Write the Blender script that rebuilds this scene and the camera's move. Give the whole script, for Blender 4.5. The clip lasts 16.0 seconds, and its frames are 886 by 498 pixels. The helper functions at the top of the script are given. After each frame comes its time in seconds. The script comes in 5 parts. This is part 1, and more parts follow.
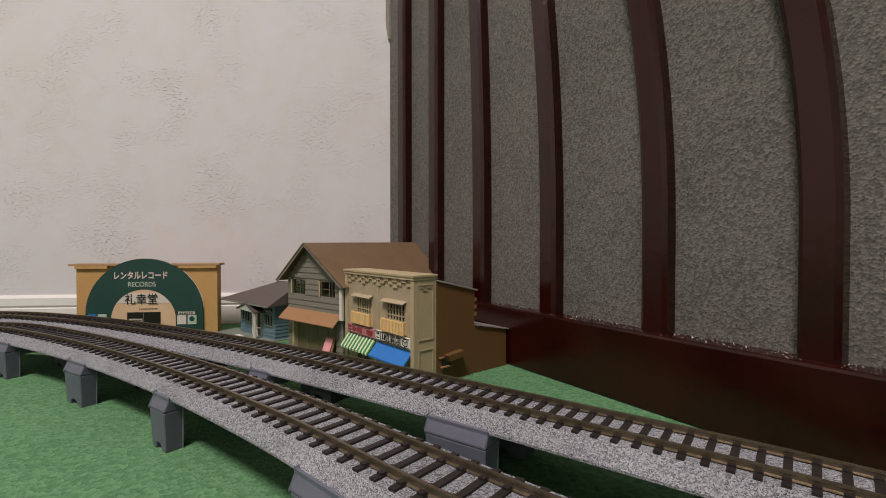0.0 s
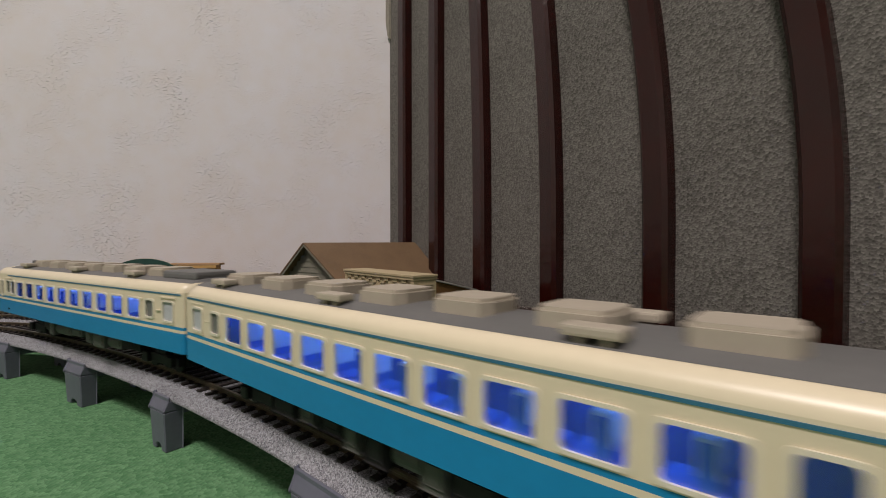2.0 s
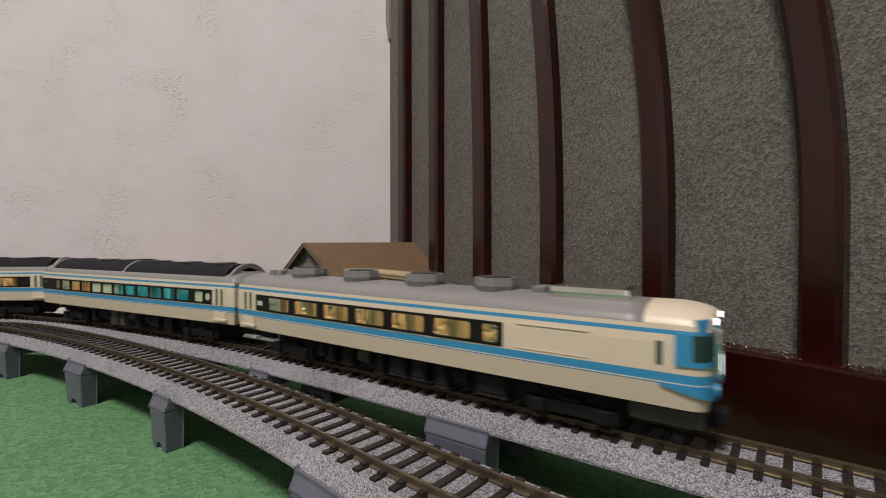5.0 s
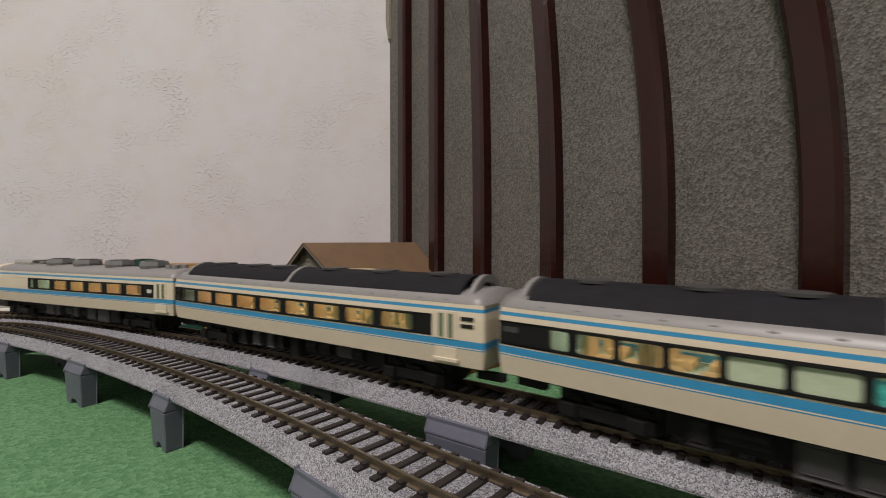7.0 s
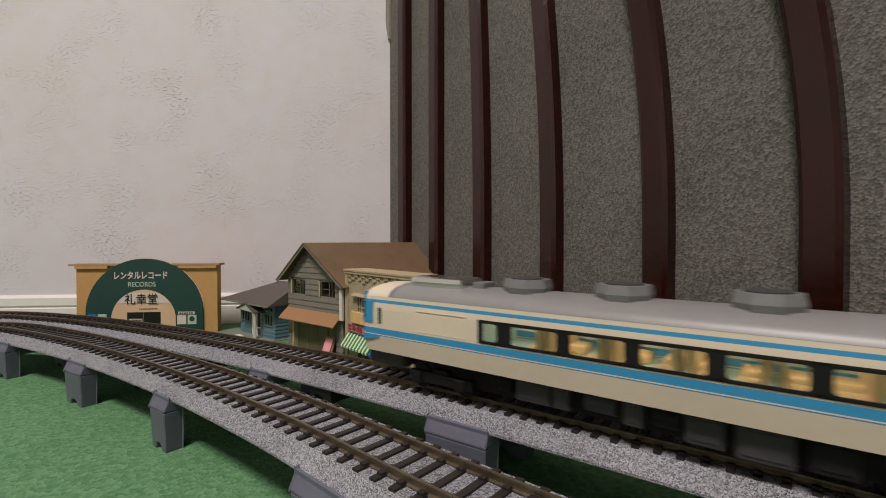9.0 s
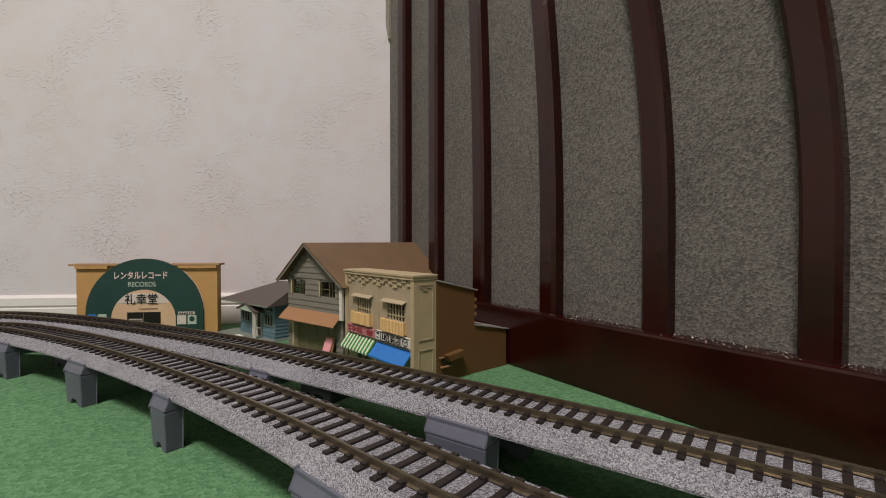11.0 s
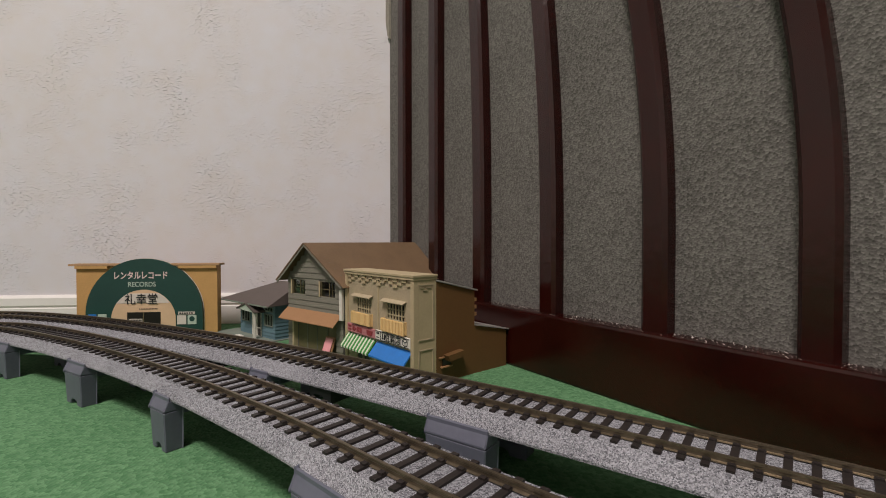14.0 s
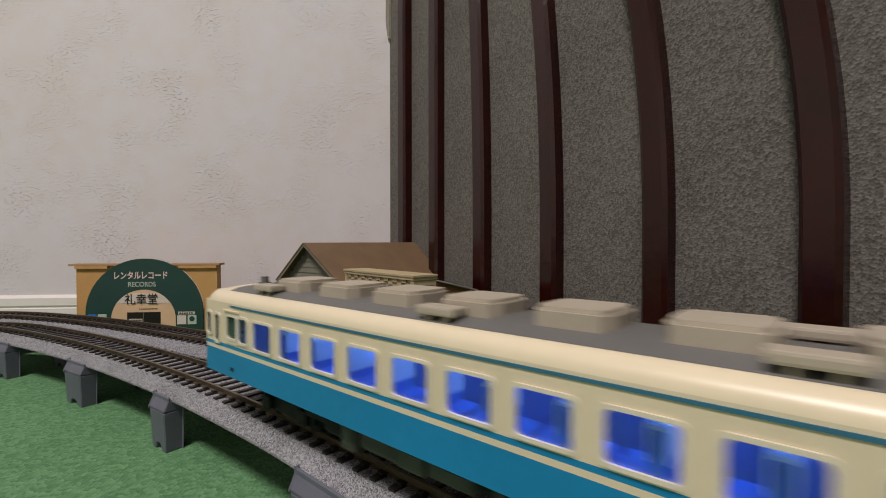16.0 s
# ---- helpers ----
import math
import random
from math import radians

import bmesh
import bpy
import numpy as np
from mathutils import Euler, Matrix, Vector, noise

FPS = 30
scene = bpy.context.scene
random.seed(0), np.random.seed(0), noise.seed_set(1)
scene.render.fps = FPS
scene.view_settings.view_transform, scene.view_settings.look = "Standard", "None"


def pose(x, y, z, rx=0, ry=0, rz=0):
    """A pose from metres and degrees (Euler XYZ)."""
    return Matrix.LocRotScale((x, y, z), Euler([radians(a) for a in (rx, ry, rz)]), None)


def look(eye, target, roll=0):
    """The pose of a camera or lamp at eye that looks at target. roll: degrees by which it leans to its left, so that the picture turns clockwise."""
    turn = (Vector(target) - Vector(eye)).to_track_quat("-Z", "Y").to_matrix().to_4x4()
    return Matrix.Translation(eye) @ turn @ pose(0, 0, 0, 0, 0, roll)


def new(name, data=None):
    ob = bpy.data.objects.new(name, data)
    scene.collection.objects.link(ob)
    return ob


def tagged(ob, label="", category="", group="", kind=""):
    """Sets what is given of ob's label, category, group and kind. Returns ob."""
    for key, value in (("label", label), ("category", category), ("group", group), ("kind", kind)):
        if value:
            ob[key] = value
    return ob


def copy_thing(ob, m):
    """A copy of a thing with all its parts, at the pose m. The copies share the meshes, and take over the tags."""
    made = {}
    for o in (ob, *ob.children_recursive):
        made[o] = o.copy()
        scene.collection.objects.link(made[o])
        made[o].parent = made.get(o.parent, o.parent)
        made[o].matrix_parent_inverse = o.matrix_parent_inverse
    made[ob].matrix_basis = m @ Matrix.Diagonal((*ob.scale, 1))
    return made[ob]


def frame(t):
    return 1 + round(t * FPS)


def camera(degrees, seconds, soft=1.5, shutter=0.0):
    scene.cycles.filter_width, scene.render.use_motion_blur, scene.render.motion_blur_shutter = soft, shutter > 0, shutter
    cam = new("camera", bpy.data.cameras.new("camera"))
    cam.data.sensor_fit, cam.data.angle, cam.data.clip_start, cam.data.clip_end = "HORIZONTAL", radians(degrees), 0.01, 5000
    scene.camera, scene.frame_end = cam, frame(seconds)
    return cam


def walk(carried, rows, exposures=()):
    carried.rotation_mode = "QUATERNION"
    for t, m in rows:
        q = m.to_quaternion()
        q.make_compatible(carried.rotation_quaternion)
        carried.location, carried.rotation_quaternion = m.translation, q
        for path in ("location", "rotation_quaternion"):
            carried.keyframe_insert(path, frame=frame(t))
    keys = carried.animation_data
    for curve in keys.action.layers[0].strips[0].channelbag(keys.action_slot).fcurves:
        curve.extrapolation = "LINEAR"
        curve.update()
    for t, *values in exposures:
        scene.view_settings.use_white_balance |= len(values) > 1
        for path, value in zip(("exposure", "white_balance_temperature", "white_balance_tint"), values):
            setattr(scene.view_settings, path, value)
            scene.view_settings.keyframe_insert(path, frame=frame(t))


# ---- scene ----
# ---- camera ----
cam = camera(88.84, 16.0, 1.0, 0.3)
EYE = pose(0, 0, 0.11, 88.997, 0, 0)
walk(cam, [(0.0, EYE), (16.0, EYE)],
     exposures=[(0.0, 0.07), (0.5, -0.05), (1.0, -0.12), (2.0, -0.15), (2.5, -0.12), (3.3, 0.06), (4.2, 0.06), (6.3, 0.0), (9.2, 0.0), (11.3, 0.03), (15.3, 0.04), (16.0, -0.10)])

# ---- light: one round pendant lamp of the room, the rest is bounced ----
world = bpy.data.worlds.new("room_air")
world.use_nodes = True
world.node_tree.nodes["Background"].inputs[0].default_value = (1.0, 0.93, 0.86, 1)
world.node_tree.nodes["Background"].inputs[1].default_value = 0.02
scene.world = world
scene.view_settings.exposure = 0.0
lamp_data = bpy.data.lights.new("ceiling_glow", "AREA")
lamp_data.shape, lamp_data.size = "DISK", 0.55
lamp_data.energy, lamp_data.color = 57, (1.0, 0.89, 0.86)
lamp_ob = new("ceiling_glow", lamp_data)
lamp_ob.matrix_world = look((-0.45, -0.8, 1.95), (-0.45, -0.8, 0))


# ---- materials ----
def material(name, color, rough=0.6, metal=0.0, vary=0.15, scale=60.0, bump=0.0, bump_scale=200.0,
             second=None, spec=0.5, glow=None, glow_power=0.0):
    """Principled material with two scales of colour variation and fine relief."""
    m = bpy.data.materials.new(name)
    m.use_nodes = True
    nt = m.node_tree
    b = nt.nodes["Principled BSDF"]
    b.inputs["Roughness"].default_value = rough
    b.inputs["Metallic"].default_value = metal
    b.inputs["Specular IOR Level"].default_value = spec
    co = nt.nodes.new("ShaderNodeTexCoord")
    n1 = nt.nodes.new("ShaderNodeTexNoise")
    n1.inputs["Scale"].default_value, n1.inputs["Detail"].default_value = scale, 5
    n2 = nt.nodes.new("ShaderNodeTexNoise")
    n2.inputs["Scale"].default_value, n2.inputs["Detail"].default_value = scale * 9, 3
    for n in (n1, n2):
        nt.links.new(co.outputs["Object"], n.inputs["Vector"])
    mix = nt.nodes.new("ShaderNodeMath")
    mix.operation = "MULTIPLY_ADD"
    mix.inputs[1].default_value = 0.45
    nt.links.new(n2.outputs["Fac"], mix.inputs[0])
    half = nt.nodes.new("ShaderNodeMath")
    half.operation = "MULTIPLY"
    half.inputs[1].default_value = 0.55
    nt.links.new(n1.outputs["Fac"], half.inputs[0])
    nt.links.new(half.outputs[0], mix.inputs[2])
    ramp = nt.nodes.new("ShaderNodeValToRGB")
    c2 = second or tuple(min(1, c * (1 + vary)) for c in color)
    c1 = color if second else tuple(c * (1 - vary) for c in color)
    ramp.color_ramp.elements[0].position, ramp.color_ramp.elements[1].position = 0.36, 0.64
    ramp.color_ramp.elements[0].color, ramp.color_ramp.elements[1].color = (*c1, 1), (*c2, 1)
    nt.links.new(mix.outputs[0], ramp.inputs[0])
    nt.links.new(ramp.outputs[0], b.inputs["Base Color"])
    if bump:
        nb = nt.nodes.new("ShaderNodeTexNoise")
        nb.inputs["Scale"].default_value, nb.inputs["Detail"].default_value = bump_scale, 6
        nt.links.new(co.outputs["Object"], nb.inputs["Vector"])
        bp = nt.nodes.new("ShaderNodeBump")
        bp.inputs["Strength"].default_value, bp.inputs["Distance"].default_value = 1.0, bump
        nt.links.new(nb.outputs["Fac"], bp.inputs["Height"])
        nt.links.new(bp.outputs[0], b.inputs["Normal"])
    if glow:
        b.inputs["Emission Color"].default_value = (*glow, 1)
        b.inputs["Emission Strength"].default_value = glow_power
    return m


def speckle(name, dark, light, cell, rough=0.9, bump=0.0006, edges=(0.25, 0.75)):
    """Grains of random tone: crushed ballast, felt and fabric."""
    m = bpy.data.materials.new(name)
    m.use_nodes = True
    nt = m.node_tree
    b = nt.nodes["Principled BSDF"]
    b.inputs["Roughness"].default_value = rough
    b.inputs["Specular IOR Level"].default_value = 0.25
    co = nt.nodes.new("ShaderNodeTexCoord")
    v = nt.nodes.new("ShaderNodeTexVoronoi")
    v.inputs["Scale"].default_value = 1 / cell
    nt.links.new(co.outputs["Object"], v.inputs["Vector"])
    sep = nt.nodes.new("ShaderNodeSeparateColor")
    nt.links.new(v.outputs["Color"], sep.inputs[0])
    big = nt.nodes.new("ShaderNodeTexNoise")
    big.inputs["Scale"].default_value, big.inputs["Detail"].default_value = 18, 4
    nt.links.new(co.outputs["Object"], big.inputs["Vector"])
    add = nt.nodes.new("ShaderNodeMath")
    add.operation = "MULTIPLY_ADD"
    add.inputs[1].default_value = 0.5
    nt.links.new(big.outputs["Fac"], add.inputs[0])
    hal = nt.nodes.new("ShaderNodeMath")
    hal.operation = "MULTIPLY_ADD"
    hal.inputs[1].default_value, hal.inputs[2].default_value = 0.85, -0.18
    nt.links.new(sep.outputs[0], hal.inputs[0])
    nt.links.new(hal.outputs[0], add.inputs[2])
    ramp = nt.nodes.new("ShaderNodeValToRGB")
    ramp.color_ramp.elements[0].position, ramp.color_ramp.elements[1].position = edges
    ramp.color_ramp.elements[0].color, ramp.color_ramp.elements[1].color = (*dark, 1), (*light, 1)
    nt.links.new(add.outputs[0], ramp.inputs[0])
    nt.links.new(ramp.outputs[0], b.inputs["Base Color"])
    bp = nt.nodes.new("ShaderNodeBump")
    bp.inputs["Strength"].default_value, bp.inputs["Distance"].default_value = 1.0, bump
    nt.links.new(v.outputs["Distance"], bp.inputs["Height"])
    nt.links.new(bp.outputs[0], b.inputs["Normal"])
    return m


def wallpaper():
    """Pale wallpaper: faint blotches of tone and loose clusters of small embossed dashes."""
    m = material("wallpaper", (0.600, 0.566, 0.560), 0.85, scale=5, spec=0.2, second=(0.612, 0.604, 0.640))
    nt = m.node_tree
    co = next(n for n in nt.nodes if n.type == "TEX_COORD")
    warp = nt.nodes.new("ShaderNodeMapping")
    warp.inputs["Rotation"].default_value = (0.0, 0.75, 0.0)
    warp.inputs["Scale"].default_value = (0.55, 1.0, 1.5)
    nt.links.new(co.outputs["Object"], warp.inputs["Vector"])
    fine, loose = nt.nodes.new("ShaderNodeTexNoise"), nt.nodes.new("ShaderNodeTexNoise")
    fine.inputs["Scale"].default_value, fine.inputs["Detail"].default_value = 430, 4
    loose.inputs["Scale"].default_value, loose.inputs["Detail"].default_value = 15, 5
    nt.links.new(warp.outputs[0], fine.inputs["Vector"])
    nt.links.new(co.outputs["Object"], loose.inputs["Vector"])
    cut = []
    for n, lo, hi in ((fine, 0.53, 0.70), (loose, 0.38, 0.72)):
        r = nt.nodes.new("ShaderNodeMapRange")
        r.interpolation_type = "SMOOTHSTEP"
        r.inputs["From Min"].default_value, r.inputs["From Max"].default_value = lo, hi
        nt.links.new(n.outputs["Fac"], r.inputs["Value"])
        cut.append(r)
    mul = nt.nodes.new("ShaderNodeMath")
    mul.operation = "MULTIPLY"
    nt.links.new(cut[0].outputs[0], mul.inputs[0])
    nt.links.new(cut[1].outputs[0], mul.inputs[1])
    bp = nt.nodes.new("ShaderNodeBump")
    bp.inputs["Distance"].default_value = 0.0007
    nt.links.new(mul.outputs[0], bp.inputs["Height"])
    nt.links.new(bp.outputs[0], nt.nodes["Principled BSDF"].inputs["Normal"])
    return m


WALLPAPER = wallpaper()
PLAIN_WALL = material("plain_wall", (0.62, 0.59, 0.57), 0.9, vary=0.04, scale=8)
SKIRTING = material("skirting_paint", (0.72, 0.70, 0.67), 0.45, vary=0.03, scale=20)
FELT = speckle("green_felt", (0.054, 0.148, 0.062), (0.126, 0.262, 0.130), 0.0019, 0.95, 0.0004, (0.0, 1.0))
FABRIC = speckle("grey_fabric", (0.064, 0.060, 0.053), (0.172, 0.163, 0.148), 0.0013, 0.92, 0.00032, (0.0, 1.0))
FOLD = speckle("beige_lining", (0.20, 0.185, 0.15), (0.29, 0.27, 0.225), 0.0010, 0.95, 0.0002, (0.1, 0.9))
BED_WOOD = material("dark_red_wood", (0.018, 0.0017, 0.0009), 0.22, vary=0.35, spec=0.45, scale=25, bump=0.0003, bump_scale=90)
LINT = material("grey_lint", (0.42, 0.38, 0.34), 0.9, vary=0.2, scale=300)
BALLAST = speckle("ballast", (0.060, 0.061, 0.069), (0.385, 0.39, 0.42), 0.00042, 0.9, 0.0003, (0.05, 0.95))
SLEEPER = material("sleeper_brown", (0.014, 0.0095, 0.008), 0.6, vary=0.3, scale=120)
RAIL = material("rail_metal", (0.155, 0.125, 0.085), 0.38, metal=0.75, vary=0.25, scale=70)
PIER = material("pier_plastic", (0.105, 0.110, 0.145), 0.42, vary=0.08, scale=40)
PIER_DARK = material("pier_black", (0.012, 0.012, 0.013), 0.45, vary=0.2, scale=40)


# ---- mesh helpers ----
def link_mesh(name, bm, mat, parent=None, smooth=False):
    me = bpy.data.meshes.new(name)
    bmesh.ops.recalc_face_normals(bm, faces=bm.faces)
    bm.to_mesh(me)
    bm.free()
    if smooth:
        for p in me.polygons:
            p.use_smooth = True
    me.materials.append(mat)
    ob = new(name, me)
    ob.parent = parent
    return ob


def part(name, bm, mat, parent, label="", smooth=False):
    ob = link_mesh(name, bm, mat, parent, smooth)
    return tagged(ob, label) if label else ob


def box(bm, x0, y0, z0, x1, y1, z1, bevel=0.0, m=None):
    """A box between two corners, with edges rounded by bevel."""
    r = bmesh.ops.create_cube(bm, size=1.0)
    vs = r["verts"]
    for v in vs:
        v.co = Vector(((x0 + x1) / 2 + v.co.x * (x1 - x0), (y0 + y1) / 2 + v.co.y * (y1 - y0), (z0 + z1) / 2 + v.co.z * (z1 - z0)))
    if bevel:
        es = list({e for v in vs for e in v.link_edges})
        r = bmesh.ops.bevel(bm, geom=es, offset=bevel, segments=2, profile=0.6, affect="EDGES")
        vs = list({v for f in r["faces"] for v in f.verts})
    if m is not None:
        bmesh.ops.transform(bm, matrix=m, verts=vs)
    return vs


def boxes(*args, bevel=0.0):
    bm = bmesh.new()
    for a in args:
        box(bm, *a, bevel=bevel)
    return bm


def prism(profile, x0, x1, axis="x"):
    """A closed outline of (a, b) drawn along an axis. x: outline in y, z; y: outline in x, z; z: outline in x, y."""
    bm = bmesh.new()
    put = {"x": lambda s, a, b: (s, a, b), "y": lambda s, a, b: (a, s, b), "z": lambda s, a, b: (a, b, s)}[axis]
    lo = [bm.verts.new(put(x0, a, b)) for a, b in profile]
    hi = [bm.verts.new(put(x1, a, b)) for a, b in profile]
    n = len(profile)
    for i in range(n):
        bm.faces.new((lo[i], lo[(i + 1) % n], hi[(i + 1) % n], hi[i]))
    bm.faces.new(lo[::-1])
    bm.faces.new(hi)
    return bm


def cylinder(bm, r, z0, z1, seg=16, m=None, r2=None):
    got = bmesh.ops.create_cone(bm, cap_ends=True, segments=seg, radius1=r, radius2=r if r2 is None else r2, depth=z1 - z0)
    bmesh.ops.translate(bm, vec=(0, 0, (z0 + z1) / 2), verts=got["verts"])
    if m is not None:
        bmesh.ops.transform(bm, matrix=m, verts=got["verts"])
    return got["verts"]


def empty(name, m, label, category, group=""):
    ob = new(name)
    ob.empty_display_size = 0.02
    ob.matrix_world = m
    return tagged(ob, label, category, group)


# ---- the two loops of track: smooth closed lines through plan points ----
def closed_line(points, n=24):
    p = np.array(points, float)
    k = len(p)
    out = []
    for i in range(k):
        p0, p1, p2, p3 = p[i - 1], p[i], p[(i + 1) % k], p[(i + 2) % k]
        d1, d2, d3 = (np.linalg.norm(b - a) ** 0.5 for a, b in ((p0, p1), (p1, p2), (p2, p3)))
        m1 = ((p1 - p0) / d1 - (p2 - p0) / (d1 + d2) + (p2 - p1) / d2) * d2
        m2 = ((p2 - p1) / d2 - (p3 - p1) / (d2 + d3) + (p3 - p2) / d3) * d2
        for j in range(n):
            t = j / n
            out.append((2 * t**3 - 3 * t * t + 1) * p1 + (t**3 - 2 * t * t + t) * m1 + (3 * t * t - 2 * t**3) * p2 + (t**3 - t * t) * m2)
    out.append(out[0])
    return np.array(out)


class Line:
    def __init__(self, points):
        self.c = closed_line(points)
        self.s = np.r_[0, np.cumsum(np.linalg.norm(np.diff(self.c, axis=0), axis=1))]
        self.length = float(self.s[-1])

    def at(self, u):
        u = u % self.length
        return Vector((float(np.interp(u, self.s, self.c[:, 0])), float(np.interp(u, self.s, self.c[:, 1]))))

    def heading(self, u, span=0.01):
        return (self.at(u + span) - self.at(u - span)).normalized()


INNER = Line([(-.365, .3787), (-.3256, .3632), (-.2412, .3175), (-.1451, .2553), (-.0597, .1898), (0., .1372), (.092, .060),
              (.182, -.021), (.245, -.12), (.270, -.28), (.275, -.5), (.275, -.75), (.16, -1.05), (-.15, -1.19), (-.5, -1.1),
              (-.67, -.85), (-.7, -.5), (-.7, -.2), (-.69, .1), (-.62, .26), (-.5, .36), (-.43, .381)])
OUTER = Line([(-.4236, .4405), (-.3886, .4327), (-.347, .4189), (-.2721, .3862), (-.1491, .3213), (-.0348, .2483), (.0545, .1855),
              (.1262, .131), (.192, .066), (.252, -.012), (.301, -.110), (.335, -.26), (.345, -.5), (.345, -.8), (.21, -1.11), (-.15, -1.26),
              (-.56, -1.15), (-.74, -.85), (-.77, -.5), (-.77, -.2), (-.76, .1), (-.7, .3), (-.58, .415), (-.49, .441)])
RAIL_Z = 0.040
FLOOR_Z = 0.005

# ---- room ----
# the plan of the room and houses was placed from the camera's view for a floor at 0: scaled about the eye onto the
# floor's height, so the view stays the same
ONTO = Matrix.Translation((0, 0, 0.11)) @ Matrix.Scale((0.11 - 0.005) / 0.11, 4) @ Matrix.Translation((0, 0, -0.11))
SLOPE = math.degrees(math.atan(0.11))
WALL = ONTO @ pose(-0.07, 0.631, 0, 0, 0, SLOPE)


def build_room():
    tagged(link_mesh("floor", boxes((-2.2, -2.2, -0.05, 1.6, 1.0, FLOOR_Z)), FELT), "floor covered with a short-pile green felt mat", "floor", kind="structure")
    w = tagged(link_mesh("wall_north", boxes((-2.4, 0, 0, 1.9, 0.1, 2.4)), WALLPAPER), "wall with pale grey embossed wallpaper", "wall", kind="structure")
    w.matrix_world = WALL
    prof = [(0, 0), (-0.006, 0), (-0.006, 0.0235), (-0.0035, 0.0245), (-0.0035, 0.0265), (-0.0055, 0.0275), (-0.0055, 0.037), (-0.0025, 0.0405), (0, 0.0405)]
    b = tagged(link_mesh("baseboard", prism(prof, -2.0, 0.02), SKIRTING), "white painted baseboard with a groove", "baseboard", kind="structure")
    b.matrix_world = WALL
    for name, a in (("wall_west", (-2.3, -2.2, 0, -2.2, 1.0, 2.4)), ("wall_east", (1.6, -2.2, 0, 1.7, 1.0, 2.4)), ("wall_south", (-2.2, -2.3, 0, 1.6, -2.2, 2.4))):
        tagged(link_mesh(name, boxes(a), PLAIN_WALL), "plain off-white room wall", "wall", kind="structure")
    tagged(link_mesh("ceiling", boxes((-2.3, -2.3, 2.4, 1.7, 1.0, 2.45)), PLAIN_WALL), "plain off-white ceiling", "ceiling", kind="structure")


build_room()

# ---- slatted wooden bed end ----
BED = ONTO @ Matrix.Translation((0.3245, 0, 0)) @ Matrix(((-0.5535, 0.8328, 0, 0), (0.8328, 0.5535, 0, 0), (0, 0, 1, 0), (0, 0, 0, 1)))


def build_bed_end():
    """Local x runs along the boards towards the wall, local -y faces the tracks. Straight slats are bowed here to fit
    the camera's lens view, more towards the open end.
    """
    bed = empty("bed_end", BED, "dark red-brown wooden bed end with slats bowed to fit the view on a low board", "bed end")
    part("bottom_board", boxes((-0.45, 0, 0.0, 0.70, 0.022, 0.0505), bevel=0.002), BED_WOOD, bed)
    part("top_board", boxes((-0.45, 0.0, 0.60, 0.70, 0.022, 0.66), bevel=0.002), BED_WOOD, bed)
    w, t = 0.0178, 0.0125
    # slat places and bows, fitted to the camera's view
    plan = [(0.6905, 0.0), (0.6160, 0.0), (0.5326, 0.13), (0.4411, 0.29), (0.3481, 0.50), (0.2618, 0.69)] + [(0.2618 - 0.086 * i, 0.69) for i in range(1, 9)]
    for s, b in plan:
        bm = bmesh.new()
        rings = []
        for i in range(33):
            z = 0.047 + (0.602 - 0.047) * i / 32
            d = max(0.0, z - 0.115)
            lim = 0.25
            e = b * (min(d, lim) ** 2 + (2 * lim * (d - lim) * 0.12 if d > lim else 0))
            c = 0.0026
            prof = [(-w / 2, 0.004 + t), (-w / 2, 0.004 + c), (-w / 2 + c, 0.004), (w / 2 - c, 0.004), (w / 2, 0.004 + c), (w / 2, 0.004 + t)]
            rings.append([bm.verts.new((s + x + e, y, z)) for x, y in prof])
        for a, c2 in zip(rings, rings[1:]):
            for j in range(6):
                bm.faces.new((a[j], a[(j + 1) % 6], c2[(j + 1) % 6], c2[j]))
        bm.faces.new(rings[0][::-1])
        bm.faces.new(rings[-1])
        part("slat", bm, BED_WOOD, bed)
    rnd = random.Random(5)
    bm = bmesh.new()
    for i in range(900):
        x = rnd.uniform(0.16, 0.70)
        c = Vector((x, rnd.uniform(0.0015, 0.0155) if rnd.random() < .6 else rnd.uniform(0.010, 0.0155), 0.0508))
        r, a = rnd.uniform(0.00012, 0.0004), rnd.uniform(0, 6.28)
        d = Vector((math.cos(a), math.sin(a), rnd.uniform(-.1, .5))) * r * rnd.uniform(1, 3)
        e = Vector((-math.sin(a), math.cos(a), 0.3)) * r * .5
        bm.faces.new([bm.verts.new(c + v) for v in (-d - e, d - e, d + e, -d + e)])
    tagged(part("dust", bm, LINT, bed, "grey lint lying along the board"), kind="stuff")
    part("fabric_panel", boxes((-0.45, 0.0158, 0.045, 0.742, 0.0205, 0.605)), FABRIC, bed, "rough grey felt panel behind the slats")
    fold = [(.738, .386), (.7435, .392), (.7465, .405), (.7500, .424), (.7530, .448), (.7545, .480), (.7545, .604), (.738, .604)]
    part("lining_fold", prism(fold, .0125, .0157, "y"), FOLD, bed, "beige lining folded over the panel's edge")


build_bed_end()


